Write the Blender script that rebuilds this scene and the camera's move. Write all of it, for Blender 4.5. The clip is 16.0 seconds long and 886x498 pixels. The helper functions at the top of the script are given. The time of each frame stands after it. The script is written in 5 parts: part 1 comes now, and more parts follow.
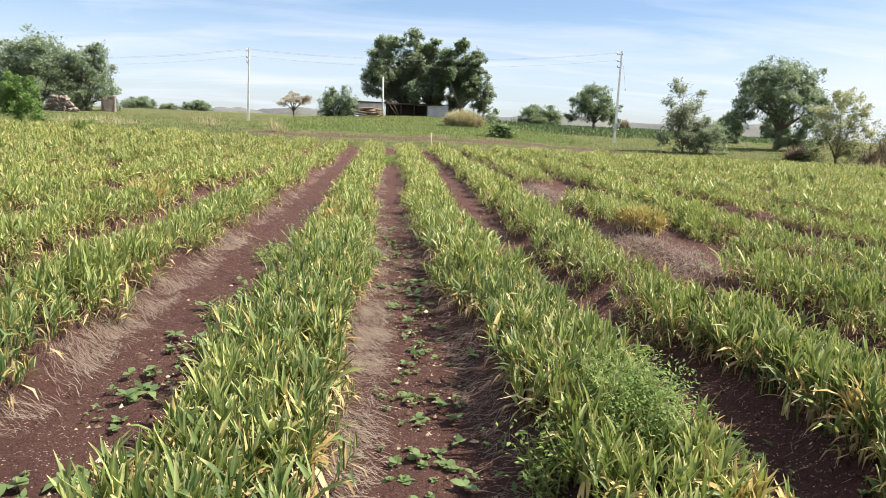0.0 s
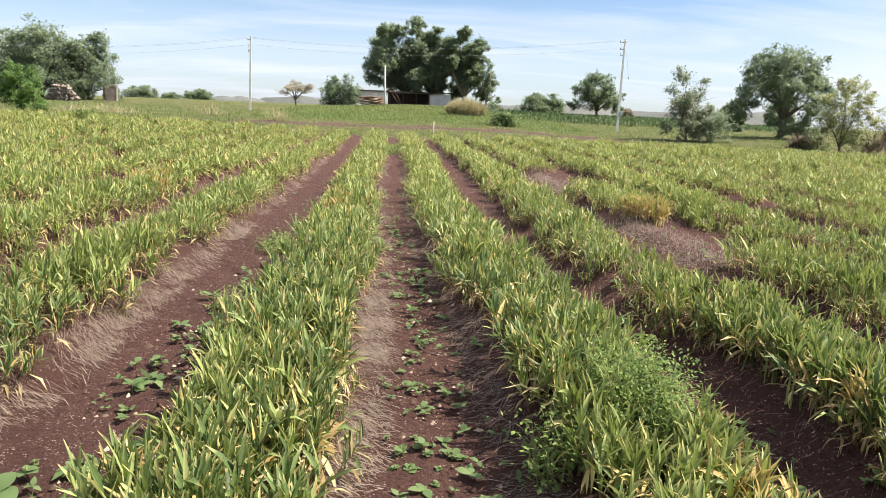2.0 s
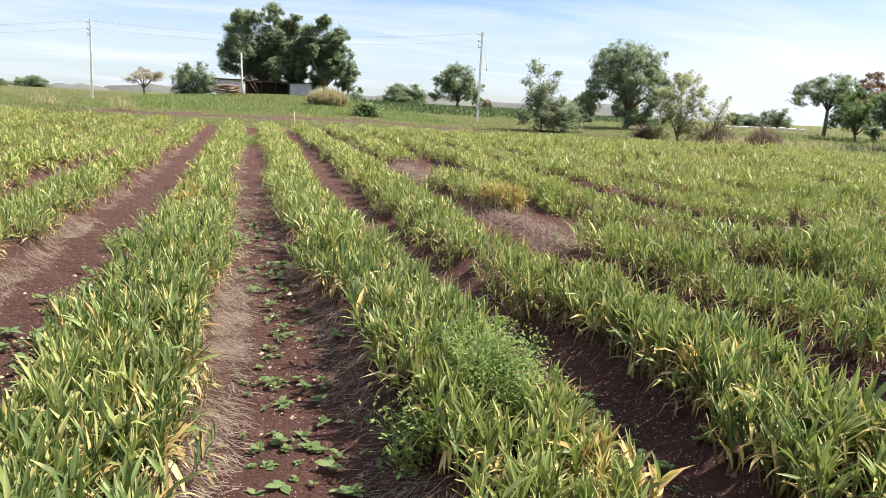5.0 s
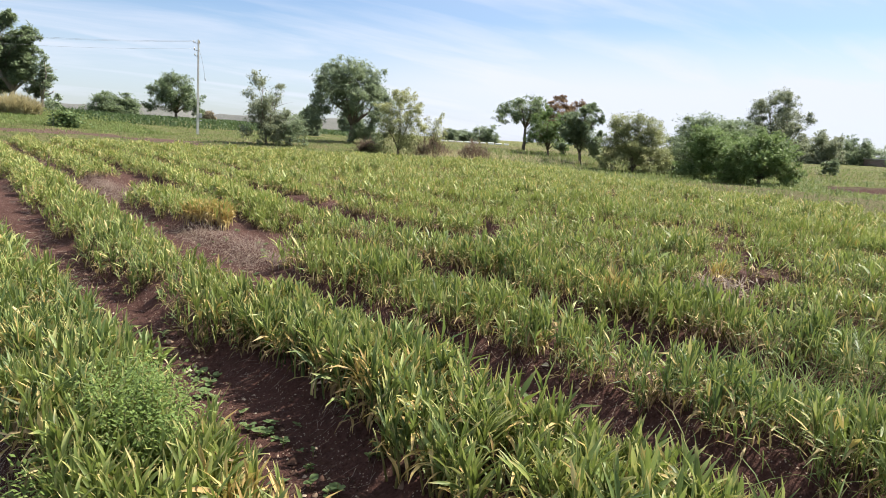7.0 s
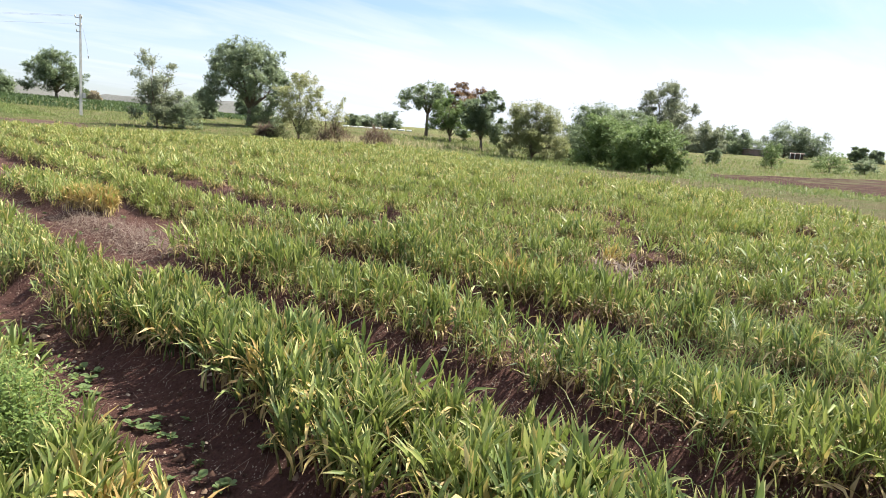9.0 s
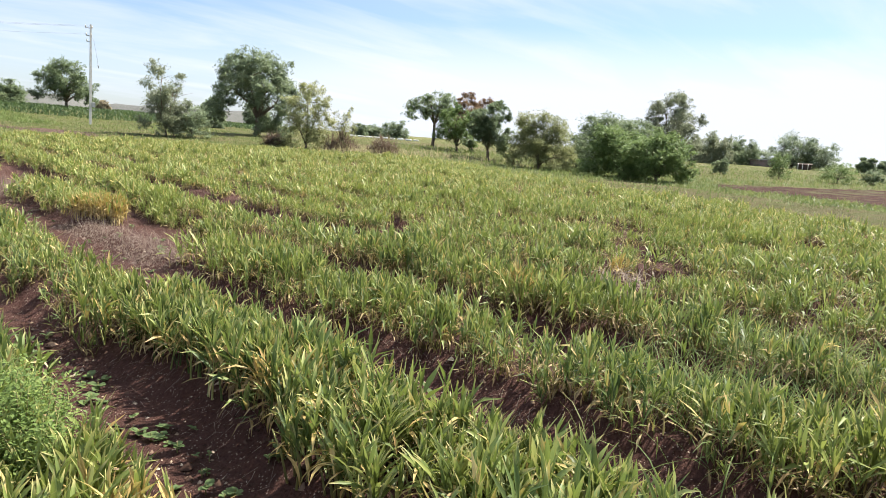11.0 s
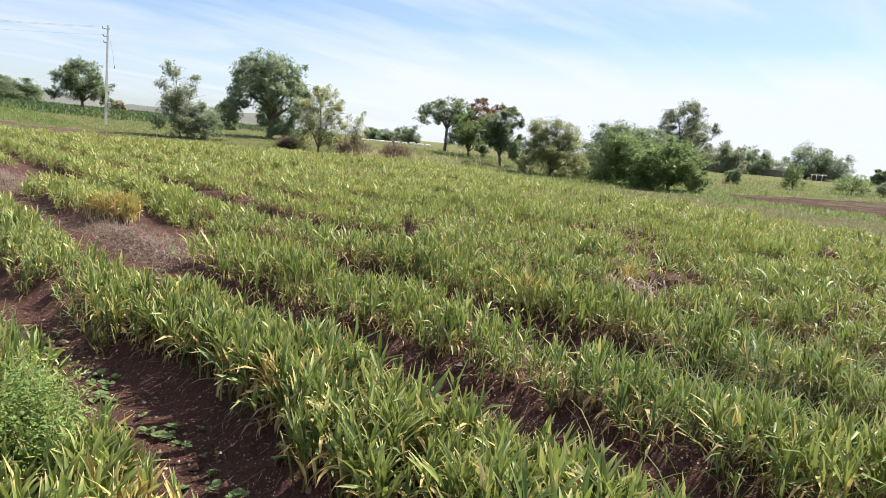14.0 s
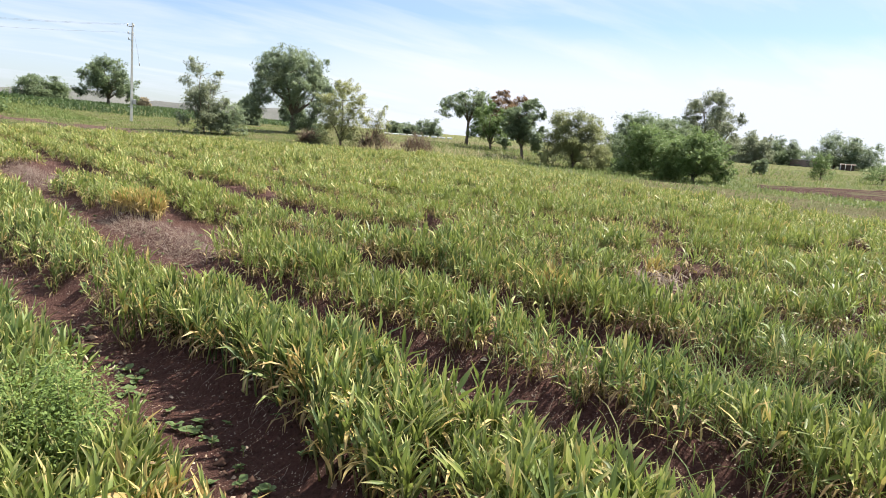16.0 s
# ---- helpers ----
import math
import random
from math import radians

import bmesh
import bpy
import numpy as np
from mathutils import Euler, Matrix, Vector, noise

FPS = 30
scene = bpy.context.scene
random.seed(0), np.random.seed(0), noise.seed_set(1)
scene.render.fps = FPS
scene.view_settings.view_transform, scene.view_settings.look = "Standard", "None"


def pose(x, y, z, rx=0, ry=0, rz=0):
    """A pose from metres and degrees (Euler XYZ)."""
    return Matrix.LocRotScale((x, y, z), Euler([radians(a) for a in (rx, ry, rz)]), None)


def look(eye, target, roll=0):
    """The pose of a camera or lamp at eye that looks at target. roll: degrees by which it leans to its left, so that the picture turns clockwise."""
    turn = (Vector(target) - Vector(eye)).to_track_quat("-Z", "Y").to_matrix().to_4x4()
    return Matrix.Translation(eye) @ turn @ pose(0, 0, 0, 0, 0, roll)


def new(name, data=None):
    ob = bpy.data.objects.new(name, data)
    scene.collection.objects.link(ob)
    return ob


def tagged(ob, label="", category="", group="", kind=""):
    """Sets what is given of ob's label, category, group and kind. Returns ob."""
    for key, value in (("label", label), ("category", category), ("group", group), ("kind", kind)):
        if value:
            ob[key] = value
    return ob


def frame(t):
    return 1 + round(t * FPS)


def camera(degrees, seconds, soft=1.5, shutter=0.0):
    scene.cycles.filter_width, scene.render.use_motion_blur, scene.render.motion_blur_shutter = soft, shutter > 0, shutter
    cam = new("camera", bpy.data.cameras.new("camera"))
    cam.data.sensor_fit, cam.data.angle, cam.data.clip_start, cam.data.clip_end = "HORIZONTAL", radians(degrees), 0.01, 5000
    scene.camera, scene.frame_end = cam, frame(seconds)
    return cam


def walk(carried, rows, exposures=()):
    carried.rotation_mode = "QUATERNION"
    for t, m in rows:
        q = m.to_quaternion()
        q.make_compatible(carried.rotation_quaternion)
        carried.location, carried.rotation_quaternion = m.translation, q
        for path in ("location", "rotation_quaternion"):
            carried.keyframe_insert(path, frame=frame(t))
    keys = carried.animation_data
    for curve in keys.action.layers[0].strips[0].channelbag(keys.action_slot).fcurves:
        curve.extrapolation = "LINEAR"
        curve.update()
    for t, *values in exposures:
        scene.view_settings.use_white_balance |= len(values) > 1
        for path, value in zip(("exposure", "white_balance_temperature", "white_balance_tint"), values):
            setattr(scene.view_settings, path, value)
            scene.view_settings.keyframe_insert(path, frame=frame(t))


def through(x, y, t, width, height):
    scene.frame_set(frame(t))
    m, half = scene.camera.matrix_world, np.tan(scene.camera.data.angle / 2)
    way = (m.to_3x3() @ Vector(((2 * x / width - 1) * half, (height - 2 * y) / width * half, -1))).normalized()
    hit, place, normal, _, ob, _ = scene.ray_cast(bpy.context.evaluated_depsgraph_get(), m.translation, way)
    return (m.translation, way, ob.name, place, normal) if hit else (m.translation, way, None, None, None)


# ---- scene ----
cam = camera(64.1, 16.0, 0.45)
EXPO = 1.08
GAIN = [(0, 0.0), (0.5, -0.04), (1.5, 0.02), (3.2, 0.02), (5.5, 0.08), (6, 0.10), (6.5, -0.06), (7.5, -0.12), (8, 0.11), (9.7, 0.10), (12, 0.0), (14.5, -0.04), (16, 0.02)]
PATH = [
    (0, (-0.079, -0.163, 1.302), (0.089, 1.800, 0.960), 2.3),
    (0.5, (-0.094, -0.155, 1.290), (0.042, 1.805, 0.912), 3.0),
    (1, (-0.084, -0.168, 1.301), (0.073, 1.792, 0.932), 3.1),
    (1.5, (-0.090, -0.176, 1.304), (0.096, 1.779, 0.924), 3.0),
    (2, (-0.089, -0.170, 1.308), (0.073, 1.788, 0.935), 2.2),
    (2.5, (-0.086, -0.159, 1.301), (0.098, 1.797, 0.923), 2.9),
    (3, (-0.081, -0.173, 1.300), (0.144, 1.777, 0.915), 3.1),
    (3.2, (-0.088, -0.178, 1.308), (0.154, 1.766, 0.901), 3.8),
    (5.3, (-0.006, -0.169, 1.296), (0.612, 1.695, 0.916), 2.1),
    (5.5, (0.036, -0.174, 1.299), (0.731, 1.662, 0.919), 2.0),
    (6, (0.105, -0.193, 1.324), (1.104, 1.509, 0.999), 1.2),
    (6.5, (0.198, -0.176, 1.313), (1.346, 1.435, 1.016), 2.2),
    (7, (0.282, -0.165, 1.306), (1.471, 1.413, 0.995), 3.2),
    (7.5, (0.341, -0.155, 1.278), (1.406, 1.501, 0.925), 4.3),
    (8, (0.361, -0.142, 1.296), (1.544, 1.426, 0.919), 4.9),
    (8.5, (0.337, -0.153, 1.307), (1.655, 1.311, 0.965), 3.6),
    (9, (0.326, -0.163, 1.298), (1.719, 1.233, 0.966), 4.0),
    (9.5, (0.314, -0.163, 1.303), (1.703, 1.237, 0.968), 4.3),
    (9.7, (0.318, -0.158, 1.309), (1.696, 1.257, 0.993), 3.7),
    (11.8, (0.329, -0.158, 1.293), (1.705, 1.262, 0.995), 4.6),
    (12, (0.331, -0.156, 1.295), (1.691, 1.279, 0.995), 4.4),
    (12.5, (0.325, -0.139, 1.294), (1.692, 1.287, 0.986), 4.8),
    (13, (0.326, -0.149, 1.295), (1.676, 1.290, 0.970), 5.1),
    (13.5, (0.333, -0.160, 1.288), (1.686, 1.277, 0.970), 4.7),
    (14, (0.325, -0.152, 1.296), (1.687, 1.283, 1.001), 5.0),
    (14.5, (0.320, -0.141, 1.296), (1.673, 1.301, 0.993), 4.7),
    (15, (0.327, -0.128, 1.289), (1.597, 1.380, 0.950), 4.5),
    (15.5, (0.340, -0.131, 1.290), (1.608, 1.380, 0.961), 4.5),
    (16, (0.330, -0.137, 1.301), (1.644, 1.336, 0.982), 4.4),
]
walk(cam, [(t, look(eye, target, roll)) for t, eye, target, roll in PATH], [(t, EXPO + e) for t, e in GAIN])

# ---- world and sun ----
SUN_AZ, SUN_EL = 96.0, 52.0     # degrees clockwise from +y, and above the horizon


def build_world():
    world = bpy.data.worlds.new("sky")
    scene.world = world
    world.use_nodes = True
    nt = world.node_tree
    nt.nodes.clear()
    N = lambda kind: nt.nodes.new(kind)
    out, bg = N("ShaderNodeOutputWorld"), N("ShaderNodeBackground")
    sky = N("ShaderNodeTexSky")
    sky.sky_type, sky.sun_disc = "NISHITA", False
    sky.sun_elevation, sky.sun_rotation = radians(SUN_EL), radians(SUN_AZ)
    sky.air_density, sky.dust_density, sky.ozone_density = 1.0, 0.6, 1.5
    co = N("ShaderNodeTexCoord")
    sep = N("ShaderNodeSeparateXYZ")
    nt.links.new(co.outputs["Generated"], sep.inputs[0])

    def math_(op, a, b=None, clamp=False):
        n = N("ShaderNodeMath")
        n.operation, n.use_clamp = op, clamp
        for i, v in enumerate((a, b)):
            if v is None:
                continue
            if isinstance(v, (int, float)):
                n.inputs[i].default_value = v
            else:
                nt.links.new(v, n.inputs[i])
        return n.outputs[0]

    # thin streaks of high cloud, laid on a flat layer overhead
    up = math_("MAXIMUM", sep.outputs[2], 0.0)
    den = math_("ADD", up, 0.12)
    comb = N("ShaderNodeCombineXYZ")
    nt.links.new(math_("DIVIDE", sep.outputs[0], den), comb.inputs[0])
    nt.links.new(math_("DIVIDE", sep.outputs[1], den), comb.inputs[1])
    mp = N("ShaderNodeMapping")
    mp.inputs["Rotation"].default_value = (0, 0, radians(24))
    mp.inputs["Scale"].default_value = (0.55, 1.5, 1.0)
    nt.links.new(comb.outputs[0], mp.inputs[0])
    noi = N("ShaderNodeTexNoise")
    noi.inputs["Scale"].default_value, noi.inputs["Detail"].default_value = 1.1, 7.0
    noi.inputs["Roughness"].default_value, noi.inputs["Distortion"].default_value = 0.55, 0.4
    nt.links.new(mp.outputs[0], noi.inputs["Vector"])
    ramp = N("ShaderNodeValToRGB")
    ramp.color_ramp.elements[0].position, ramp.color_ramp.elements[1].position = 0.46, 0.70
    nt.links.new(noi.outputs["Fac"], ramp.inputs[0])
    # haze thickens in a belt over the horizon and thins towards the zenith
    belt = N("ShaderNodeValToRGB")
    for e, (p, v) in zip([belt.color_ramp.elements[0], belt.color_ramp.elements[1]] + [belt.color_ramp.elements.new(0.5) for _ in range(3)],
                         ((0.0, 0.32), (1.0, 0.10), (0.03, 0.38), (0.07, 0.46), (0.155, 0.07))):
        e.position, e.color = p, (v, v, v, 1)
    nt.links.new(up, belt.inputs[0])
    # a broad white bank of cloud lies low over the land beyond the field
    turn = math_("ADD", math_("MULTIPLY", sep.outputs[0], math.sin(radians(60))), math_("MULTIPLY", sep.outputs[1], math.cos(radians(60))))
    bank = N("ShaderNodeMapRange")
    bank.interpolation_type = "SMOOTHSTEP"
    for i, v in enumerate((turn, 0.80, 0.98, 0.0, 1.3)):
        if i:
            bank.inputs[i].default_value = v
        else:
            nt.links.new(v, bank.inputs[0])
    bank = math_("MULTIPLY", bank.outputs[0], belt.outputs[0])
    fac = math_("ADD", math_("ADD", belt.outputs[0], bank), math_("MULTIPLY", ramp.outputs[0], 0.46), clamp=True)
    mix = N("ShaderNodeMix")
    mix.data_type = "RGBA"
    tint = N("ShaderNodeMix")
    tint.data_type, tint.blend_type = "RGBA", "MULTIPLY"
    tint.inputs["Factor"].default_value = 1.0
    tint.inputs[7].default_value = SKY_TINT
    nt.links.new(sky.outputs[0], tint.inputs[6])
    nt.links.new(fac, mix.inputs["Factor"])
    nt.links.new(tint.outputs[2], mix.inputs[6])
    mix.inputs[7].default_value = CLOUD
    nt.links.new(mix.outputs[2], bg.inputs[0])
    bg.inputs[1].default_value = SKY
    nt.links.new(bg.outputs[0], out.inputs[0])


SKY = 0.062
SKY_TINT = (0.92, 1.04, 1.22, 1)
CLOUD = (7.3, 7.75, 8.9, 1)
build_world()
sun_data = bpy.data.lights.new("sun", "SUN")
sun_data.energy, sun_data.angle, sun_data.color = 5.0, radians(1.2), (1.0, 0.93, 0.80)
sun = new("sun", sun_data)
sun.matrix_world = look((math.sin(radians(SUN_AZ)) * 60, math.cos(radians(SUN_AZ)) * 60, 60 * math.tan(radians(SUN_EL))), (0, 0, 0))

# ---- materials ----


class Mat:
    """A small writer for node materials."""

    def __init__(self, name):
        self.m = bpy.data.materials.new(name)
        self.m.use_nodes = True
        self.nt = self.m.node_tree
        self.nt.nodes.clear()
        self.out = self.nt.nodes.new("ShaderNodeOutputMaterial")

    def n(self, kind, **sockets):
        node = self.nt.nodes.new(kind)
        for k, v in sockets.items():
            self.set(node.inputs[k.replace("_", " ")], v)
        return node

    def set(self, socket, v):
        if isinstance(v, bpy.types.NodeSocket):
            self.nt.links.new(v, socket)
        else:
            socket.default_value = v

    def pos(self):
        return self.nt.nodes.new("ShaderNodeNewGeometry").outputs["Position"]

    def obj(self):
        return self.nt.nodes.new("ShaderNodeTexCoord").outputs["Object"]

    def noise(self, vec, scale, detail=4.0, rough=0.55, dist=0.0):
        return self.n("ShaderNodeTexNoise", Vector=vec, Scale=scale, Detail=detail, Roughness=rough, Distortion=dist).outputs["Fac"]

    def ramp(self, fac, stops):
        r = self.n("ShaderNodeValToRGB", Fac=fac)
        els = r.color_ramp.elements
        while len(els) < len(stops):
            els.new(0.5)
        for e, (p, c) in zip(els, stops):
            e.position = p
            e.color = (c, c, c, 1) if isinstance(c, (int, float)) else (*c, 1)
        return r.outputs["Color"]

    def mix(self, fac, a, b, mode="MIX"):
        m = self.nt.nodes.new("ShaderNodeMix")
        m.data_type, m.blend_type = "RGBA", mode
        for s, v in ((m.inputs["Factor"], fac), (m.inputs[6], a), (m.inputs[7], b)):
            if isinstance(v, tuple) and len(v) == 3:
                v = (*v, 1)
            self.set(s, v)
        return m.outputs[2]

    def math(self, op, a, b=0.0, clamp=False):
        m = self.nt.nodes.new("ShaderNodeMath")
        m.operation, m.use_clamp = op, clamp
        self.set(m.inputs[0], a)
        self.set(m.inputs[1], b)
        return m.outputs[0]

    def bump(self, height, strength, distance):
        return self.n("ShaderNodeBump", Height=height, Strength=strength, Distance=distance).outputs[0]

    def surface(self, color, rough=0.8, normal=None, metal=0.0, spec=0.3):
        p = self.nt.nodes.new("ShaderNodeBsdfPrincipled")
        for k, v in (("Base Color", color), ("Roughness", rough), ("Metallic", metal), ("Specular IOR Level", spec)):
            if isinstance(v, tuple) and len(v) == 3:
                v = (*v, 1)
            self.set(p.inputs[k], v)
        if normal is not None:
            self.set(p.inputs["Normal"], normal)
        self.nt.links.new(p.outputs[0], self.out.inputs[0])
        return p

    def leafy(self, color, through, share=0.35, rough=0.5, spec=0.3):
        p = self.surface(color, rough, spec=spec)
        t = self.n("ShaderNodeBsdfTranslucent", Color=through)
        mx = self.n("ShaderNodeMixShader")
        mx.inputs[0].default_value = share
        self.nt.links.new(p.outputs[0], mx.inputs[1])
        self.nt.links.new(t.outputs[0], mx.inputs[2])
        self.nt.links.new(mx.outputs[0], self.out.inputs[0])
        return self.m


def island(M):
    return M.nt.nodes.new("ShaderNodeNewGeometry").outputs["Random Per Island"]


def ginger_material(name, shift=0.0):
    """Blade green to yellow, with yellowed tips and a few brown, dried blades."""
    M = Mat(name)
    r = island(M)
    oi = M.nt.nodes.new("ShaderNodeObjectInfo").outputs["Random"]
    r2 = M.math("FRACT", M.math("ADD", r, oi))
    uv = M.nt.nodes.new("ShaderNodeTexCoord").outputs["UV"]
    sep = M.n("ShaderNodeSeparateXYZ", Vector=uv)
    v = sep.outputs[1]
    patch = M.noise(M.pos(), 0.55, 3)
    col = M.ramp(r2, [(0.0, (0.023, 0.050, 0.022)), (0.36, (0.066, 0.122, 0.047)), (0.67, (0.178, 0.250, 0.088)), (0.88, (0.330, 0.385, 0.138)), (1.0, (0.540, 0.535, 0.240))])
    col = M.mix(M.ramp(patch, [(0.42, 0.0), (0.72, 0.40)]), col, (0.320, 0.340, 0.070))
    # plants further into the field are yellower
    far = M.n("ShaderNodeVectorMath", Vector=M.pos())
    far.operation = "LENGTH"
    col = M.mix(M.math("MULTIPLY", M.ramp(M.math("MULTIPLY", far.outputs["Value"], 0.05), [(0.16, 0.0), (0.50, 0.45)]), M.ramp(r2, [(0.0, 0.3), (0.4, 1.0)])), col, (0.330, 0.390, 0.095))
    tipnoise = M.noise(M.pos(), 9.0, 2)
    tip = M.math("MULTIPLY", M.ramp(v, [(0.74, 0.0), (0.92, 1.0)]), M.ramp(M.math("ADD", tipnoise, M.math("MULTIPLY", r, 0.35)), [(0.48, 0.0), (0.72, 0.95)]))
    col = M.mix(tip, col, (0.560, 0.480, 0.210))
    oi2 = M.math("FRACT", M.math("MULTIPLY", r, 97.0))
    dry = M.ramp(r, [(0.935 - shift, 0.0), (0.945 - shift, 1.0)])
    col = M.mix(dry, col, M.ramp(oi2, [(0.0, (0.400, 0.260, 0.105)), (0.5, (0.620, 0.460, 0.190)), (1.0, (0.700, 0.580, 0.290))]))
    # limp lower blades have dried to brown and tan
    limp = M.ramp(M.math("MULTIPLY", sep.outputs[0], 0.25), [(0.38, 0.0), (0.40, 1.0)])
    col = M.mix(limp, col, M.ramp(r2, [(0.0, (0.190, 0.125, 0.066)), (0.5, (0.400, 0.285, 0.135)), (1.0, (0.640, 0.510, 0.270))]))
    # lower stems, in dark browns that also deepen the shade under the leaves
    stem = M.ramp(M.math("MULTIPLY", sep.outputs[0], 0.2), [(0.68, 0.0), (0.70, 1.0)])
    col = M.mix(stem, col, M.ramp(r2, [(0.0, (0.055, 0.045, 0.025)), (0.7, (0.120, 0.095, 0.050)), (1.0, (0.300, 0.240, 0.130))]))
    # pale midrib
    rib = M.ramp(M.math("ABSOLUTE", M.math("SUBTRACT", sep.outputs[0], 0.5)), [(0.0, 0.25), (0.10, 0.0)])
    col = M.mix(rib, col, (0.33, 0.38, 0.10))
    return M.leafy(col, M.mix(0.4, col, (0.38, 0.47, 0.08)), 0.27, 0.48, 0.28)


def crown_material(name, dark, light, warm, patch_scale=0.6):
    M = Mat(name)
    r = island(M)
    col = M.ramp(r, [(0.0, dark), (0.7, light), (1.0, warm)])
    col = M.mix(M.ramp(M.noise(M.pos(), patch_scale, 3), [(0.35, 0.0), (0.7, 0.6)]), col, tuple(0.5 * (a + b) for a, b in zip(light, warm)))
    return M.leafy(col, M.mix(0.4, col, warm), 0.40, 0.55, 0.25)


def bark_material(name, a=(0.10, 0.075, 0.055), b=(0.22, 0.18, 0.14)):
    M = Mat(name)
    s = M.n("ShaderNodeMapping", Vector=M.obj(), Scale=(6, 6, 1.2)).outputs[0]
    n = M.noise(s, 3.0, 6, 0.65)
    M.surface(M.ramp(n, [(0.3, a), (0.7, b)]), 0.9, M.bump(n, 0.6, 0.03), spec=0.15)
    return M.m


def soil_material(name, dark, light, grit, grit_amount=0.64, stripes=0.0):
    M = Mat(name)
    p = M.pos()
    big, mid, fine = M.noise(p, 0.7, 4), M.noise(p, 6.0, 6, 0.6), M.noise(p, 60.0, 5, 0.7)
    col = M.mix(M.math("MULTIPLY", M.math("ADD", big, mid), 0.5), dark, light)
    col = M.mix(M.ramp(fine, [(0.35, 0.55), (0.6, 0.0)]), col, tuple(0.6 * c for c in dark))
    vor = M.n("ShaderNodeTexVoronoi", Vector=p, Scale=70.0)
    spot = M.math("MULTIPLY", M.ramp(vor.outputs["Distance"], [(0.20, 1.0), (0.30, 0.0)]), M.ramp(M.noise(p, 23.0, 2), [(grit_amount - 0.12, 0.0), (grit_amount - 0.06, 1.0)]))
    col = M.mix(spot, col, grit)
    if stripes:                                     # plough lines
        w = M.n("ShaderNodeTexWave", Vector=M.n("ShaderNodeMapping", Vector=p, Rotation=(0, 0, radians(88))).outputs[0], Scale=stripes, Distortion=2.2, Detail=2.0)
        col = M.mix(M.math("MULTIPLY", w.outputs["Fac"], 0.75), col, dark)
        col = M.mix(M.ramp(M.noise(p, 0.35, 5, 0.7), [(0.50, 0.0), (0.66, 0.7)]), col, (0.10, 0.115, 0.045))
    h = M.math("ADD", M.math("MULTIPLY", mid, 1.0), M.math("MULTIPLY", fine, 0.45))
    M.surface(col, 0.92, M.bump(h, 1.0, 0.08), spec=0.15)
    return M.m


def grass_ground_material(name, a, b, c):
    M = Mat(name)
    p = M.pos()
    col = M.mix(M.ramp(M.noise(p, 0.16, 5, 0.6), [(0.35, 0.0), (0.65, 1.0)]), a, b)
    col = M.mix(M.ramp(M.noise(p, 0.9, 6, 0.7), [(0.45, 0.0), (0.65, 0.85)]), col, c)
    fine = M.noise(p, 9.0, 6, 0.75)
    col = M.mix(M.ramp(fine, [(0.3, 0.6), (0.6, 0.0)]), col, tuple(0.35 * v for v in a))
    M.surface(col, 0.95, M.bump(fine, 1.0, 0.25), spec=0.1)
    return M.m


def plain_material(name, color, rough=0.8, metal=0.0, vary=0.25, scale=6.0, bump=0.3, depth=0.01):
    M = Mat(name)
    n = M.noise(M.obj(), scale, 6, 0.65)
    n2 = M.noise(M.obj(), scale * 0.2, 3)
    k = M.math("MULTIPLY", M.math("ADD", n, n2), 0.5)
    col = M.ramp(k, [(0.3, tuple(c * (1 - vary) for c in color)), (0.7, tuple(min(1, c * (1 + vary)) for c in color))])
    M.surface(col, rough, M.bump(n, bump, depth), metal)
    return M.m


SOIL = soil_material("dark_red_soil", (0.058, 0.028, 0.023), (0.154, 0.078, 0.065), (0.42, 0.33, 0.27))
PLOUGHED = soil_material("ploughed_soil", (0.034, 0.012, 0.008), (0.098, 0.040, 0.026), (0.20, 0.15, 0.11), stripes=0.42)
DRY_EARTH = soil_material("dry_earth", (0.075, 0.046, 0.035), (0.170, 0.110, 0.084), (0.30, 0.24, 0.18))
FALLOW = grass_ground_material("fallow_soil", (0.165, 0.145, 0.070), (0.215, 0.185, 0.100), (0.140, 0.180, 0.055))
GRASS_GROUND = grass_ground_material("rough_grass_ground", (0.110, 0.150, 0.042), (0.170, 0.175, 0.065), (0.270, 0.215, 0.130))
GINGER = ginger_material("ginger_leaf")
GINGER_DRY = ginger_material("dried_ginger_leaf", 0.62)
STEM = plain_material("ginger_stem", (0.22, 0.22, 0.08), 0.6, vary=0.4, scale=20)
WEED = crown_material("weed_leaf", (0.090, 0.142, 0.056), (0.150, 0.222, 0.088), (0.225, 0.290, 0.120), 3)
STRAW = crown_material("dry_straw", (0.16, 0.116, 0.092), (0.31, 0.240, 0.195), (0.48, 0.40, 0.33), 3)
STALK = crown_material("dry_stalk", (0.25, 0.235, 0.115), (0.40, 0.36, 0.20), (0.55, 0.48, 0.29), 2)
BARK = bark_material("bark")
BARK_PALE = bark_material("pale_bark", (0.20, 0.17, 0.14), (0.36, 0.32, 0.27))
GRASS_BLADE = crown_material("grass_blade", (0.085, 0.145, 0.036), (0.160, 0.240, 0.066), (0.280, 0.285, 0.115), 0.3)
CROP_DARK = crown_material("dark_crop_leaf", (0.042, 0.078, 0.030), (0.072, 0.120, 0.046), (0.11, 0.155, 0.06), 0.3)

# ---- helpers for meshes ----


def part(name, bm, material, parent, label=""):
    me = bpy.data.meshes.new(name)
    bm.to_mesh(me)
    bm.free()
    me.materials.append(material)
    ob = new(name, me)
    ob.parent = parent
    return tagged(ob, label) if label else ob


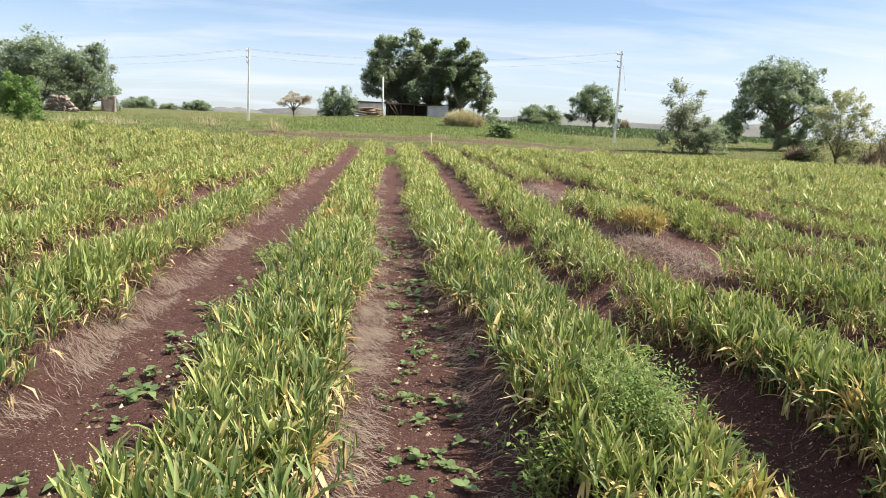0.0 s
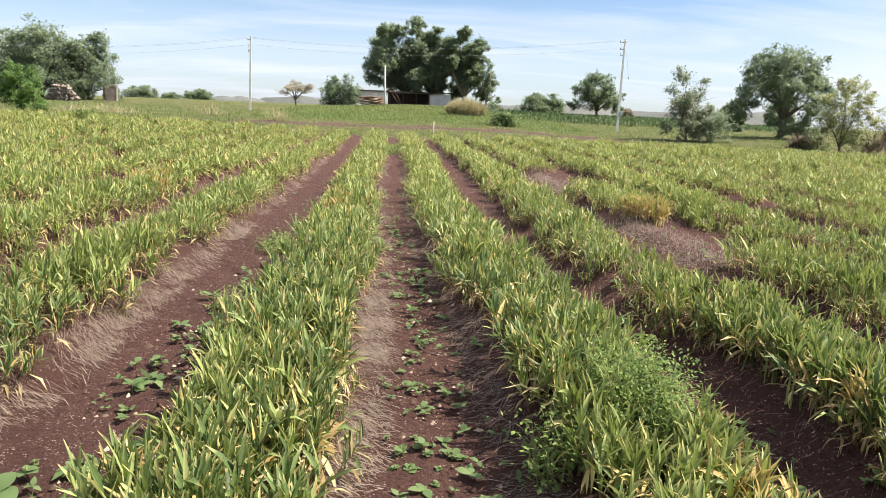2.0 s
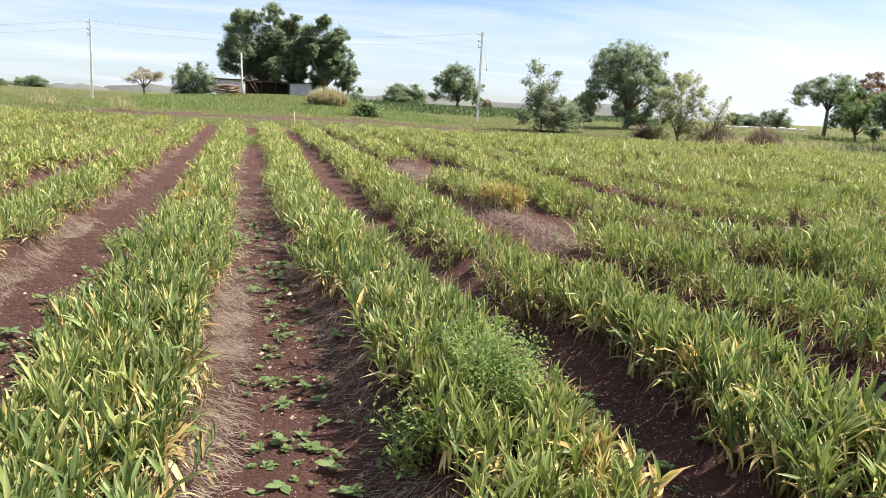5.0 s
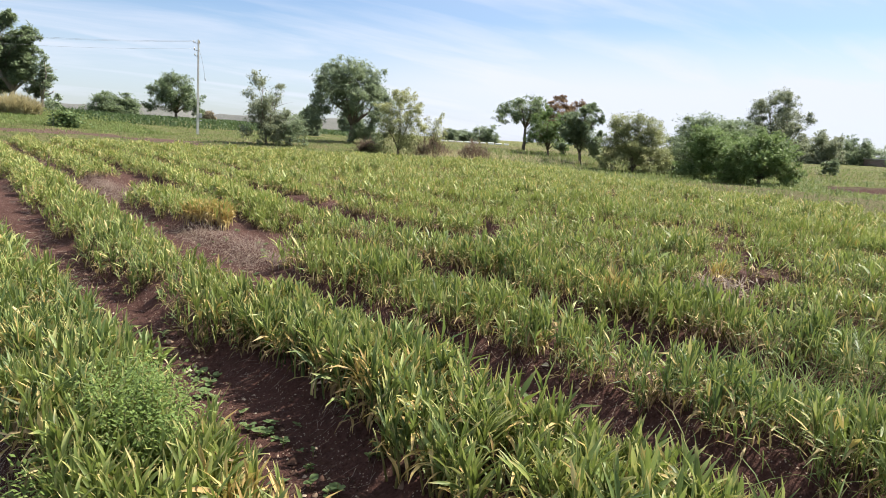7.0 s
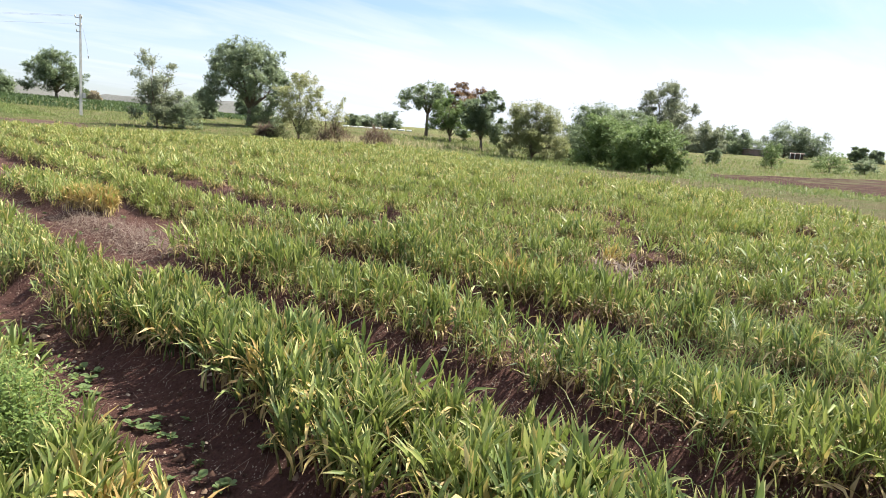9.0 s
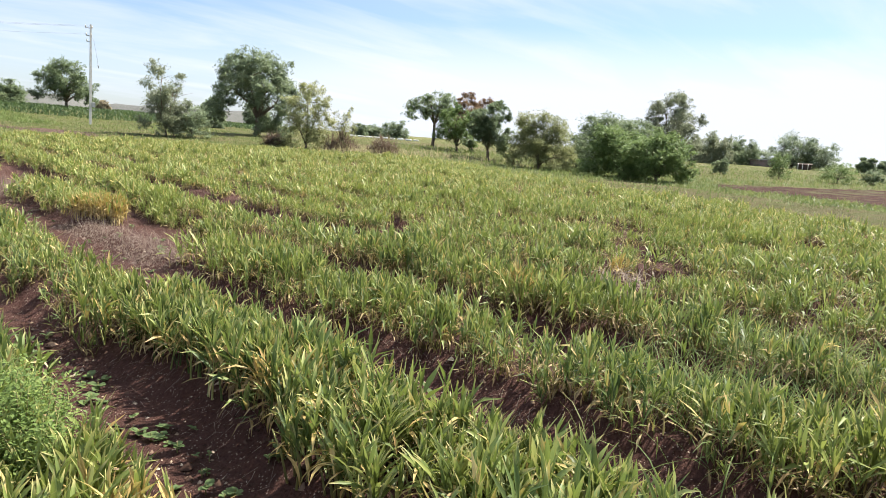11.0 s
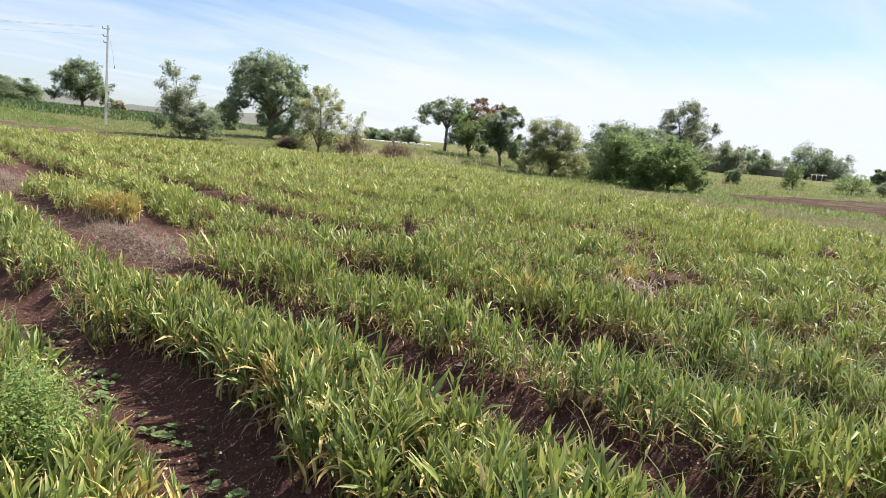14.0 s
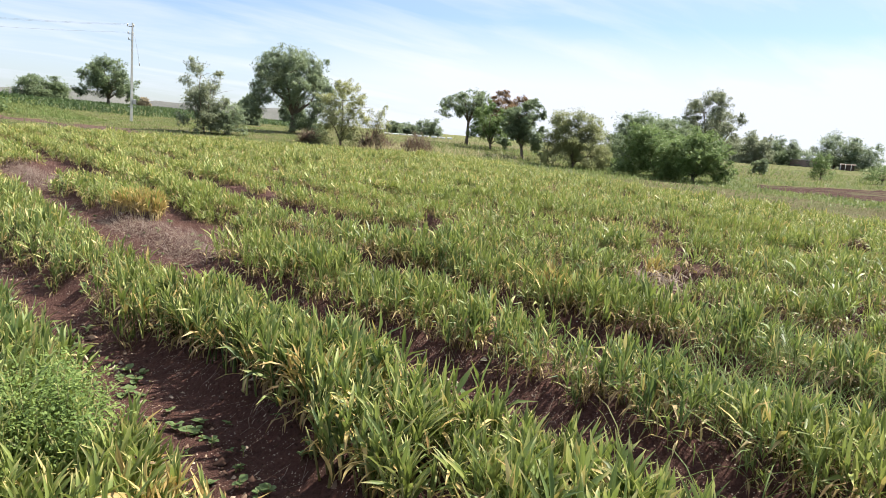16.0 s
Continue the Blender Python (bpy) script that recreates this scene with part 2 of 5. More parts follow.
def thing(name, label, category, x, y, z, rz=0.0, group="", kind=""):
    ob = new(name)
    ob.empty_display_size = 0.2
    ob.matrix_basis = pose(x, y, z, 0, 0, rz)
    return tagged(ob, label, category, group, kind)


def mesh_np(name, verts, quads, uv=None, material=None, smooth=False):
    """A mesh from arrays of corners and four-cornered faces."""
    me = bpy.data.meshes.new(name)
    verts, quads = np.asarray(verts, np.float32), np.asarray(quads, np.int32)
    me.vertices.add(len(verts))
    me.vertices.foreach_set("co", verts.ravel())
    me.loops.add(quads.size)
    me.loops.foreach_set("vertex_index", quads.ravel())
    me.polygons.add(len(quads))
    me.polygons.foreach_set("loop_start", np.arange(0, quads.size, 4, dtype=np.int32))
    me.polygons.foreach_set("loop_total", np.full(len(quads), 4, np.int32))
    if smooth:
        me.polygons.foreach_set("use_smooth", np.ones(len(quads), bool))
    if uv is not None:
        me.uv_layers.new(name="UVMap").data.foreach_set("uv", np.asarray(uv, np.float32)[quads.ravel()].ravel())
    if material is not None:
        me.materials.append(material)
    me.update(calc_edges=True)
    return me


def box(bm, cx, cy, cz, sx, sy, sz, bevel=0.0, rot=None):
    """A box with softened edges, by its middle and its sizes."""
    r = bmesh.ops.create_cube(bm, size=1.0)
    m = Matrix.Translation((cx, cy, cz)) @ (rot if rot else Matrix.Identity(4)) @ Matrix.Diagonal((sx, sy, sz, 1))
    bmesh.ops.transform(bm, matrix=m, verts=r["verts"])
    if bevel:
        bmesh.ops.bevel(bm, geom=list({e for v in r["verts"] for e in v.link_edges}), offset=bevel, segments=1, affect="EDGES")


def tube(bm, points, radii, sides=7):
    """A tapered tube through points."""
    rings = []
    for i, p in enumerate(points):
        p = Vector(p)
        d = (Vector(points[min(i + 1, len(points) - 1)]) - Vector(points[max(i - 1, 0)])).normalized()
        a = d.cross(Vector((0.31, 0.95, 0.02))).normalized()
        b = d.cross(a)
        rings.append([bm.verts.new(p + radii[i] * (math.cos(2 * math.pi * k / sides) * a + math.sin(2 * math.pi * k / sides) * b)) for k in range(sides)])
    for r0, r1 in zip(rings, rings[1:]):
        for k in range(sides):
            bm.faces.new((r0[k], r0[(k + 1) % sides], r1[(k + 1) % sides], r1[k]))
    bm.faces.new(rings[0][::-1])
    bm.faces.new(rings[-1])
    for f in bm.faces:
        f.smooth = True


# ---- the lie of the land ----
AZ_KEYS = (-25.0, 5.0, 18.0, 38.0, 56.0)
PROFILES = (
    ((0, 20, 40, 55, 75, 140, 300, 4000), (0, 0.06, 0.45, 0.85, 1.45, 2.3, 3.0, 8.0)),
    ((0, 36, 40, 47, 55, 65, 75, 95, 140, 300, 4000), (0, 0, 0.36, 0.75, 1.0, 1.5, 1.75, 1.85, 2.4, 3.0, 8.0)),
    ((0, 36, 42, 47, 55, 65, 75, 95, 140, 300, 4000), (0, 0, 0.25, 0.45, 0.55, 0.95, 1.45, 1.7, 2.2, 2.8, 8.0)),
    ((0, 37, 42, 52, 70, 150, 400, 4000), (0, 0, 0.2, 0.7, 0.75, 0.8, 1.2, 3.0)),
    ((0, 20, 42, 60, 115, 300, 4000), (0, -0.03, -0.12, 0.1, 0.6, 1.1, 2.5)),
)


def land(x, y):
    """Height of the land without ridges, for arrays."""
    x, y = np.asarray(x, float), np.asarray(y, float)
    r = np.hypot(x, y)
    az = np.degrees(np.arctan2(x, np.maximum(y, 1e-6)))
    z = np.stack([np.interp(r, a, b) for a, b in PROFILES])
    out = np.zeros_like(r)
    t = np.clip(az, AZ_KEYS[0], AZ_KEYS[-1])
    for i in range(4):
        a, b = AZ_KEYS[i], AZ_KEYS[i + 1]
        u = np.clip((t - a) / (b - a), 0, 1)
        u = u * u * (3 - 2 * u)
        here = (t >= a) & ((t < b) if i < 3 else (t <= b))
        out = np.where(here, z[i] * (1 - u) + z[i + 1] * u, out)
    front = np.clip((y + 5) / 15, 0, 1)
    out = out * front
    out += 0.55 * np.exp(-(((x - 3.5) / 9) ** 2 + ((y - 71) / 7) ** 2))      # the mound of the farmstead
    return out


SPACING, FIRST = 1.28, 0.065


def row_drift(x, y):
    """The rows bend a little to the left and back."""
    return np.interp(y, [0, 8, 20], [0.0, -0.13, 0.0]) * (1 - np.exp(-((x + 0.575) / 0.6) ** 2)) + 0.10 * np.exp(-((x - 0.72) / 0.40) ** 2) * np.interp(y, [3, 8], [1, 0]) + 0.05 * np.exp(-((x + 0.575) / 0.4) ** 2) - 0.05 * np.exp(-((x + 1.85) / 0.4) ** 2) + np.exp(-((x - 1.98) / 0.4) ** 2) * np.interp(y, [1.7, 2.1, 2.6, 3.2, 4.0, 6.0, 9.0], [-0.12, -0.07, 0.06, 0.02, -0.08, -0.12, -0.04]) - 0.34 * np.exp(-((x - 4.5) / 0.5) ** 2) * np.exp(-((y - 8) / 2.5) ** 2)


def row_x(k, y):
    """Middle of the k-th planted row at y; rows 0, 1, 2 lie to the right of the furrow that the path starts in."""
    c, y = FIRST + SPACING * (np.asarray(k, float) + 0.5), np.asarray(y, float)
    return c * (1 + 0.008 * np.maximum(0, y - 8)) + row_drift(c, y) + 0.03 * np.sin(0.45 * y + 1.7 * np.asarray(k))


def row_phase(x, y):
    """Where x lies across the rows: whole numbers in the furrows, halves on the rows."""
    k = ((x - row_drift(x, y)) / (1 + 0.008 * np.maximum(0, y - 8)) - FIRST) / SPACING
    return k - 0.03 / SPACING * np.sin(0.45 * y + 1.7 * (np.floor(k)))


def field_right(y):
    return 14.4 + 0.42 * y


def field_end(x):
    return 36.0 - 0.5 * np.maximum(0, x - 8) + 0.15 * np.maximum(0, -x - 20)


FIELD_LEFT, FIELD_START = -30.0, -6.0


def in_field(x, y, margin=0.0):
    return (x > FIELD_LEFT + margin) & (x < field_right(y) - margin) & (y > FIELD_START + margin) & (y < field_end(x) - margin)


def ploughed(x, y):
    return (x > 31.5 + 0.25 * (y - 8.4)) & (x < 76) & (y > -10) & (y < 15.1 + 0.47 * (x - 33.2)) & (y < 17.7 - 0.37 * (x - 38.7))


def ridges(x, y):
    c = np.cos(2 * math.pi * (row_phase(x, y) - 0.5))
    u = np.clip((c + 0.25) / 0.95, 0, 1)
    bare = ((x > 2.5) & (x < 4.1) & (y > 5.6) & (y < 8.3)) | ((x > 2.6) & (x < 4.3) & (y > 12.0) & (y < 15.6))
    return (0.13 - 0.07 * bare) * u * u * (3 - 2 * u)


def height(x, y):
    x, y = np.asarray(x, float), np.asarray(y, float)
    edge = np.minimum.reduce([x - FIELD_LEFT, field_right(y) - x, y - FIELD_START, field_end(x) - y])
    return land(x, y) + ridges(x, y) * np.clip(edge / 1.0, 0, 1)


def ground_z(x, y):
    return float(height(np.array([x]), np.array([y]))[0])


def spread(stops):
    """Grid lines: each (end, step) carries on from the one before; steps grow at the ends."""
    out = [stops[0]]
    for end, step in stops[1:]:
        n = max(1, round((end - out[-1]) / step))
        out += list(np.linspace(out[-1], end, n + 1)[1:])
    grow = out[-1] - out[-2]
    while out[-1] < 4500:
        grow *= 1.22
        out.append(out[-1] + grow)
    grow = 1.0
    while out[0] > -4500:
        grow *= 1.3
        out.insert(0, out[0] - grow)
    return np.array(out)


def build_ground():
    xs = spread([-46.0, (-5.0, 0.25), (7.5, 0.08), (30.0, 0.25), (70.0, 1.0)])
    ys = spread([-8.0, (0.5, 0.4), (8.0, 0.09), (18.0, 0.25), (42.0, 0.5), (110.0, 1.2)])
    X, Y = np.meshgrid(xs, ys)
    Z = height(X, Y)
    rng = np.random.default_rng(5)
    near = (np.abs(X - 1.5) < 9) & (Y > 0) & (Y < 12)
    Z = Z + near * rng.normal(0, 0.0045, X.shape)
    for f, a in ((1.1, 0.012), (2.7, 0.008), (6.3, 0.005)):
        Z += np.where(Y < 45, a * np.sin(f * 3.1 * X + 1.3 * np.sin(f * Y)) * np.cos(f * 2.7 * Y + 1.1 * np.sin(f * 1.7 * X)), 0)
    n, m = X.shape
    idx = np.arange(n * m).reshape(n, m)
    quads = np.stack([idx[:-1, :-1], idx[:-1, 1:], idx[1:, 1:], idx[1:, :-1]], -1).reshape(-1, 4)
    me = mesh_np("ground", np.stack([X, Y, Z], -1).reshape(-1, 3), quads, None, SOIL, True)
    me.materials.append(GRASS_GROUND)
    me.materials.append(PLOUGHED)
    me.materials.append(FALLOW)
    me.materials.append(DRY_EARTH)
    cx = (X[:-1, :-1] + X[1:, 1:]) / 2
    cy = (Y[:-1, :-1] + Y[1:, 1:]) / 2
    wob = 0.5 * np.sin(1.3 * cx + 0.7 * cy) + 0.3 * np.sin(2.9 * cy - 1.7 * cx)
    slot = np.ones(cx.shape, np.int32)
    slot[in_field(cx + 0.4 * wob, cy + 0.4 * wob, -0.6)] = 0
    # the ploughed strip between crop and grass bank, and the ploughed plot past the trees
    strip = (cy - field_end(cx) > 5.0 + wob * 0.9) & (cy - field_end(cx) < 7.6 + wob) & (cx > -9 + 2 * wob) & (cx < 13 + wob)
    slot[strip] = 4
    edge = (cx - field_right(cy) > -0.5) & (cx - field_right(cy) < 9.2 + 0.7 * wob) & (cy < 18.5 + wob) & (cy > -6)
    slot[edge] = 3
    # worn, half-bare land behind the trees
    slot[(cx > 34 + wob) & (cx < 70) & (cy > 24 + 2 * wob) & (cy < 62) & (cx - 0.75 * cy > 6 + 2 * wob)] = 3
    plot = ploughed(cx + 0.25 * wob, cy + 0.2 * wob)
    slot[plot] = 2
    me.polygons.foreach_set("material_index", slot.ravel())
    tagged(new("ground", me), "dark red-brown ridged soil with rough grass and ploughed land beyond", "ground", kind="structure")


build_ground()

# ---- leaves ----


def blades(P, az, el, L, W, droop, twist, stations=5, fold=True):
    """Arched, pointed leaf blades for arrays of feet, directions and sizes: corners, faces, and uv."""
    N = len(P)
    s = np.linspace(0, 1, stations)
    shape = np.array([0.85, 0.40]) if stations == 2 else np.interp(s, [0, 0.12, 0.35, 0.6, 0.85, 1.0], [0.28, 0.62, 1.0, 0.86, 0.42, 0.05])
    e = el[:, None] - droop[:, None] * s[None] ** 1.3
    step = L[:, None] / (stations - 1)
    mid = (e[:, 1:] + e[:, :-1]) / 2
    hor = np.concatenate([np.zeros((N, 1)), np.cumsum(np.cos(mid) * step, 1)], 1)
    ver = np.concatenate([np.zeros((N, 1)), np.cumsum(np.sin(mid) * step, 1)], 1)
    ca, sa = np.cos(az)[:, None], np.sin(az)[:, None]
    C = np.stack([P[:, 0:1] + hor * ca, P[:, 1:2] + hor * sa, P[:, 2:3] + ver], -1)
    side0 = np.stack([-sa, ca, np.zeros_like(ca)], -1)
    nrm = np.stack([-np.sin(e) * ca, -np.sin(e) * sa, np.cos(e)], -1)
    tw = twist[:, None, None] * s[None, :, None]
    side = np.cos(tw) * side0 + np.sin(tw) * nrm
    up = -np.sin(tw) * side0 + np.cos(tw) * nrm
    half = (W[:, None] * shape[None] / 2)[..., None]
    if fold:
        V = np.stack([C + side * half + up * half * 0.45, C, C - side * half + up * half * 0.45], 2)
        u = np.array([0.0, 0.5, 1.0])
    else:
        V = np.stack([C + side * half, C - side * half], 2)
        u = np.array([0.0, 1.0])
    a = len(u)
    uv = np.stack([np.broadcast_to(u, (N, stations, a)), np.broadcast_to(s[None, :, None], (N, stations, a))], -1)
    i = np.arange(stations - 1)[:, None] * a + np.arange(a - 1)[None]
    q = np.stack([i, i + 1, i + 1 + a, i + a], -1).reshape(-1, 4)
    Q = (np.arange(N)[:, None, None] * stations * a + q[None]).reshape(-1, 4)
    return V.reshape(-1, 3), Q, uv.reshape(-1, 2)


def join(*sets):
    V, Q, U, n = [], [], [], 0
    for v, q, u in sets:
        V.append(v), Q.append(q + n), U.append(u)
        n += len(v)
    return np.concatenate(V), np.concatenate(Q), np.concatenate(U)


def shoot_leaves(rng, base, tall, leaves, size, stations, fold, dry=0.12, lean_az=None, lean=None, flat=0.0, thin=1.0):
    """Leaves of many upright shoots: feet, heights. Leaves stand in two ranks and arch outwards."""
    n = len(base)
    if lean is None:
        lean_az, lean = rng.uniform(0, 2 * math.pi, n), np.abs(rng.normal(0, 0.17, n))
    plane = lean_az + rng.normal(0, 0.9, n)
    j = np.tile(np.arange(leaves), n)
    k = np.repeat(np.arange(n), leaves)
    f = (j + rng.uniform(0.1, 0.9, n * leaves)) / leaves
    h = tall[k] * (0.36 + 0.58 * f)
    P = base[k] + np.stack([h * np.sin(lean[k]) * np.cos(lean_az[k]), h * np.sin(lean[k]) * np.sin(lean_az[k]), h * np.cos(lean[k])], -1)
    az = plane[k] + math.pi * (j % 2) + rng.normal(0, 0.55, n * leaves)
    out = np.cos(az - lean_az[k])                      # leaves on the outside lie lower
    el = np.radians(54 - flat + 27 * f + rng.normal(0, 13, n * leaves)) - 0.9 * lean[k] * out
    L = size * (0.65 + 0.55 * np.sin(math.pi * (0.18 + 0.72 * f))) * rng.uniform(0.75, 1.2, n * leaves) * (tall[k] / 0.30)
    W = L * thin * rng.uniform(0.105, 0.165, n * leaves)
    if stations == 2:
        L, W = L * 0.80, W * 1.25
    droop = np.radians(rng.gamma(2.0, 15, n * leaves)) * (1 + 0.5 * out)
    limp = rng.random(n * leaves) < dry * np.clip(2.0 - 2.4 * f, 0.05, 2)
    P[:, 2] -= np.where(limp, 0.10 * tall[k], 0)
    el = np.where(limp, np.radians(rng.uniform(-30, 40, n * leaves)), el)
    droop = np.where(limp, np.radians(rng.uniform(40, 120, n * leaves)), droop)
    V, Q, U = blades(P, az, el, L, W, droop, rng.normal(0, 0.7, n * leaves), stations, fold)
    U[:, 0] += np.repeat(limp, stations * (3 if fold else 2)) * 2.0
    return V, Q, U


def shade_stems(rng, base, tall, lean_az, lean, w=0.006):
    """The lower stems under the leaves, made broad and dark to shade the row flanks."""
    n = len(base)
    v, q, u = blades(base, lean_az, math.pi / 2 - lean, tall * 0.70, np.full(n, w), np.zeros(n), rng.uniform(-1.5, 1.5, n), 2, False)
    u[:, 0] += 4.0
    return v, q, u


def row_gap(k, y):
    """Where a row carries no plants, or few."""
    g = np.zeros(np.shape(y), bool)
    g |= (k == 2) & (y > 5.75) & (y < 8.75)
    g |= (k == 2) & (y > 11.8) & (y < 15.8)
    g |= (k == 4) & (y > 2.85) & (y < 3.45)
    return g


def patchy(x, y):
    """Slow change of vigour over the field, about -1 to 1."""
    return 0.5 * np.sin(0.9 * x + 1.1 * np.sin(0.6 * y)) * np.cos(0.7 * y + 0.8 * np.sin(1.3 * x)) + 0.5 * np.sin(2.6 * y + 1.9 * x + 1.5 * np.sin(1.7 * y))


SPOT_RNG = np.random.default_rng(15)
SPOTS = np.stack([SPOT_RNG.uniform(2.6, 22, 330), SPOT_RNG.uniform(-0.6, 24, 330), SPOT_RNG.uniform(0.10, 0.27, 330)], -1)


SPOTS = SPOTS[(SPOTS[:, 0] > 4.0) | (SPOTS[:, 1] > 18)]


def failed(x, y):
    """Small spots where the plants have died off."""
    bad = np.zeros(len(x), bool)
    for sx, sy, r in SPOTS:
        bad |= (x - sx) ** 2 + (0.7 * (y - sy)) ** 2 < r * r
    return bad


def row_start(k):
    return 1.0 if k in (-1, 0) else -0.6 if k > 0 else 0.6


def near_stretch(k, y):
    """The plants here are built one by one."""
    return (k >= -1) & (k <= 1) & (y < 3.9)


def row_vigour(k):
    """The rows in front of the path stand taller than those further into the field."""
    return {-2: 0.88, 2: 0.90}.get(k, 0.94 if k > 2 else 0.96)


CLUMP = 18


def row_feet(rng, k, y0, y1, per_metre, half):
    """Clump middles of one row, in two uneven ranks along the ridge."""
    y0, half = max(y0, row_start(k)), half * (1.25 if k <= -3 else 1.06 if k >= 2 else 1.0)
    n = max(0, int((y1 - y0) * per_metre * (1.15 if k >= 2 or k <= -3 else 1.0) / CLUMP))
    y = y0 + (np.arange(n) + rng.uniform(-0.25, 1.25, n)) / max(1, n) * (y1 - y0)
    x = row_x(k, y) + half * (np.where(np.arange(n) % 2, 0.52, -0.52) + rng.uniform(-0.36, 0.36, n))
    keep = in_field(x, y, 0.3) & ~row_gap(k, y) & ~failed(x, y) & (~near_stretch(k, y) | (rng.random(n) < 0.4))
    return x[keep], y[keep]


def vigour(x, y):
    return 1 + 0.15 * patchy(x, y)


def crop_band(rng, y0, y1, x0, x1, per_metre, tall, leaves, size, stations, fold, half=0.26, stems=0.012, flat=0.0):
    """All shoots of the rows in a stretch of the field."""
    xs, ys, rows = [], [], []
    for k in range(-36, 24):
        x, y = row_feet(rng, k, y0, y1, per_metre, half)
        m = (x > x0) & (x < x1)
        xs.append(x[m]), ys.append(y[m]), rows.append(np.full(m.sum(), row_vigour(k)))
    x, y, rows = np.concatenate(xs), np.concatenate(ys), np.concatenate(rows)
    keep = rng.random(len(x)) < 0.95 + 0.22 * patchy(x, y)
    x, y, rows = x[keep], y[keep], rows[keep]
    off = (row_phase(x, y) % 1 - 0.5) * SPACING / half
    t = tall * rows * vigour(x, y) * rng.uniform(0.76, 1.20, len(x)) * (1.05 - 0.16 * np.clip(off, -1, 1) ** 2)
    i = np.repeat(np.arange(len(x)), CLUMP)
    wide = rng.uniform(0.105, 0.165, len(x))[i]
    a, q = rng.uniform(0, 2 * math.pi, len(i)), np.sqrt(rng.random(len(i)))
    sx, sy = x[i] + wide * q * np.cos(a), y[i] + wide * q * np.sin(a)
    base = np.stack([sx, sy, height(sx, sy) - 0.01], -1)
    lean, t = 0.03 + 0.46 * q ** 1.5 + np.abs(rng.normal(0, 0.07, len(i))), t[i] * rng.uniform(0.82, 1.12, len(i)) * (1.06 - 0.20 * q ** 2)
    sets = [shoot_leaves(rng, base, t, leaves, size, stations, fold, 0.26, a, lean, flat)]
    # wide stems, a second set added in nearer bands, block light through the rows
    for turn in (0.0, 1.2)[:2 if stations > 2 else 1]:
        sets.append(shade_stems(rng, base + 0.012 * turn, t * rng.uniform(0.7, 1.0, len(t)), a + turn, lean, stems))
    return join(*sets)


def build_crop():
    rng = np.random.default_rng(11)
    bands = [
        crop_band(rng, -0.6, 5.2, -2.8, 4.7, 215, TALL, 10, LEAF * 0.80, 3, True, 0.24, 0.007),
        crop_band(rng, 5.2, 10.0, -8, 1.4, 180, TALL * 0.94, 9, LEAF * 0.86, 3, False, 0.245, 0.009, 8),
        crop_band(rng, 5.2, 10.0, 1.4, 12, 175, TALL * 0.93, 9, LEAF * 0.86, 3, False, 0.235, 0.009, 8),
        crop_band(rng, -0.6, 5.2, 4.7, 12, 175, TALL * 0.94, 9, LEAF * 0.86, 3, False, 0.25, 0.009, 8),
        crop_band(rng, 1.5, 5.2, -8, -2.8, 180, TALL, 9, LEAF * 0.86, 3, False, 0.28, 0.009, 8),
        crop_band(rng, 10.0, 18.0, -14, 20, 104, TALL * 0.94, 8, LEAF * 1.08, 2, False, 0.29, flat=20),
        crop_band(rng, -0.6, 10.0, 12, 20, 100, TALL * 0.98, 8, LEAF * 1.08, 2, False, 0.29, flat=20),
        crop_band(rng, 4.0, 10.0, -14, -8, 104, TALL, 8, LEAF * 1.08, 2, False, 0.34, flat=20),
        crop_band(rng, 18.0, 40.0, -20, 26, 70, TALL, 8, LEAF * 1.2, 2, False, 0.36, flat=24),
        crop_band(rng, 9.0, 18.0, -30, -14, 60, TALL, 8, LEAF * 1.25, 2, False, 0.36, flat=24),
        crop_band(rng, 18.0, 40.0, -30, -20, 40, TALL, 7, LEAF * 1.4, 2, False, 0.32, flat=24),
        crop_band(rng, 10.0, 18.0, 20, 26, 66, TALL, 8, LEAF * 1.15, 2, False, flat=24),
    ]
    V, Q, U = join(*bands)
    me = mesh_np("ginger_crop", V, Q, U, GINGER)
    tagged(new("ginger_crop", me), "dense yellow-green ginger plants in long straight ridged rows", "ginger crop", kind="stuff")


TALL, LEAF = 0.245, 0.165
build_crop()

# ---- trees ----


def leaf_cloud(rng, blobs, n, size, gap=0.30, aspect=0.5):
    """Small leaves in clumps inside ellipsoids (x, y, z, rx, ry, rz): corners, faces, uv."""
    blobs = np.array(blobs, float)
    vol = blobs[:, 3] * blobs[:, 4] * blobs[:, 5]
    w = vol ** 0.75
    w /= w.sum()
    P = []
    for b, share in zip(blobs, w):
        m = max(6, int(34 * (share * len(blobs)) ** 0.7))
        d = rng.normal(size=(m, 3))
        d /= np.linalg.norm(d, axis=1)[:, None]
        d *= (rng.random(m) ** 0.42)[:, None] * rng.uniform(0.72, 1.02, m)[:, None]
        centre = b[:3] + d * b[3:]
        per = rng.dirichlet(np.full(m, 2.2)) * n * share
        for c, q in zip(centre, per):
            q = int(q)
            if q < 2:
                continue
            d = rng.normal(size=(q, 3))
            d *= (rng.random(q) ** 0.45 / np.linalg.norm(d, axis=1))[:, None]
            P.append(c + d * b[3:] * rng.uniform(0.7, 1.5) * gap * np.array([1, 1, 0.75]))
    P = np.concatenate(P)
    N = len(P)
    s = size * rng.uniform(0.6, 1.4, N)
    az, el = rng.uniform(0, 2 * math.pi, N), np.arcsin(rng.uniform(-0.8, 0.8, N))
    return blades(P, az, el, s, s * aspect, np.zeros(N), rng.normal(0, 1.2, N), 2, False)


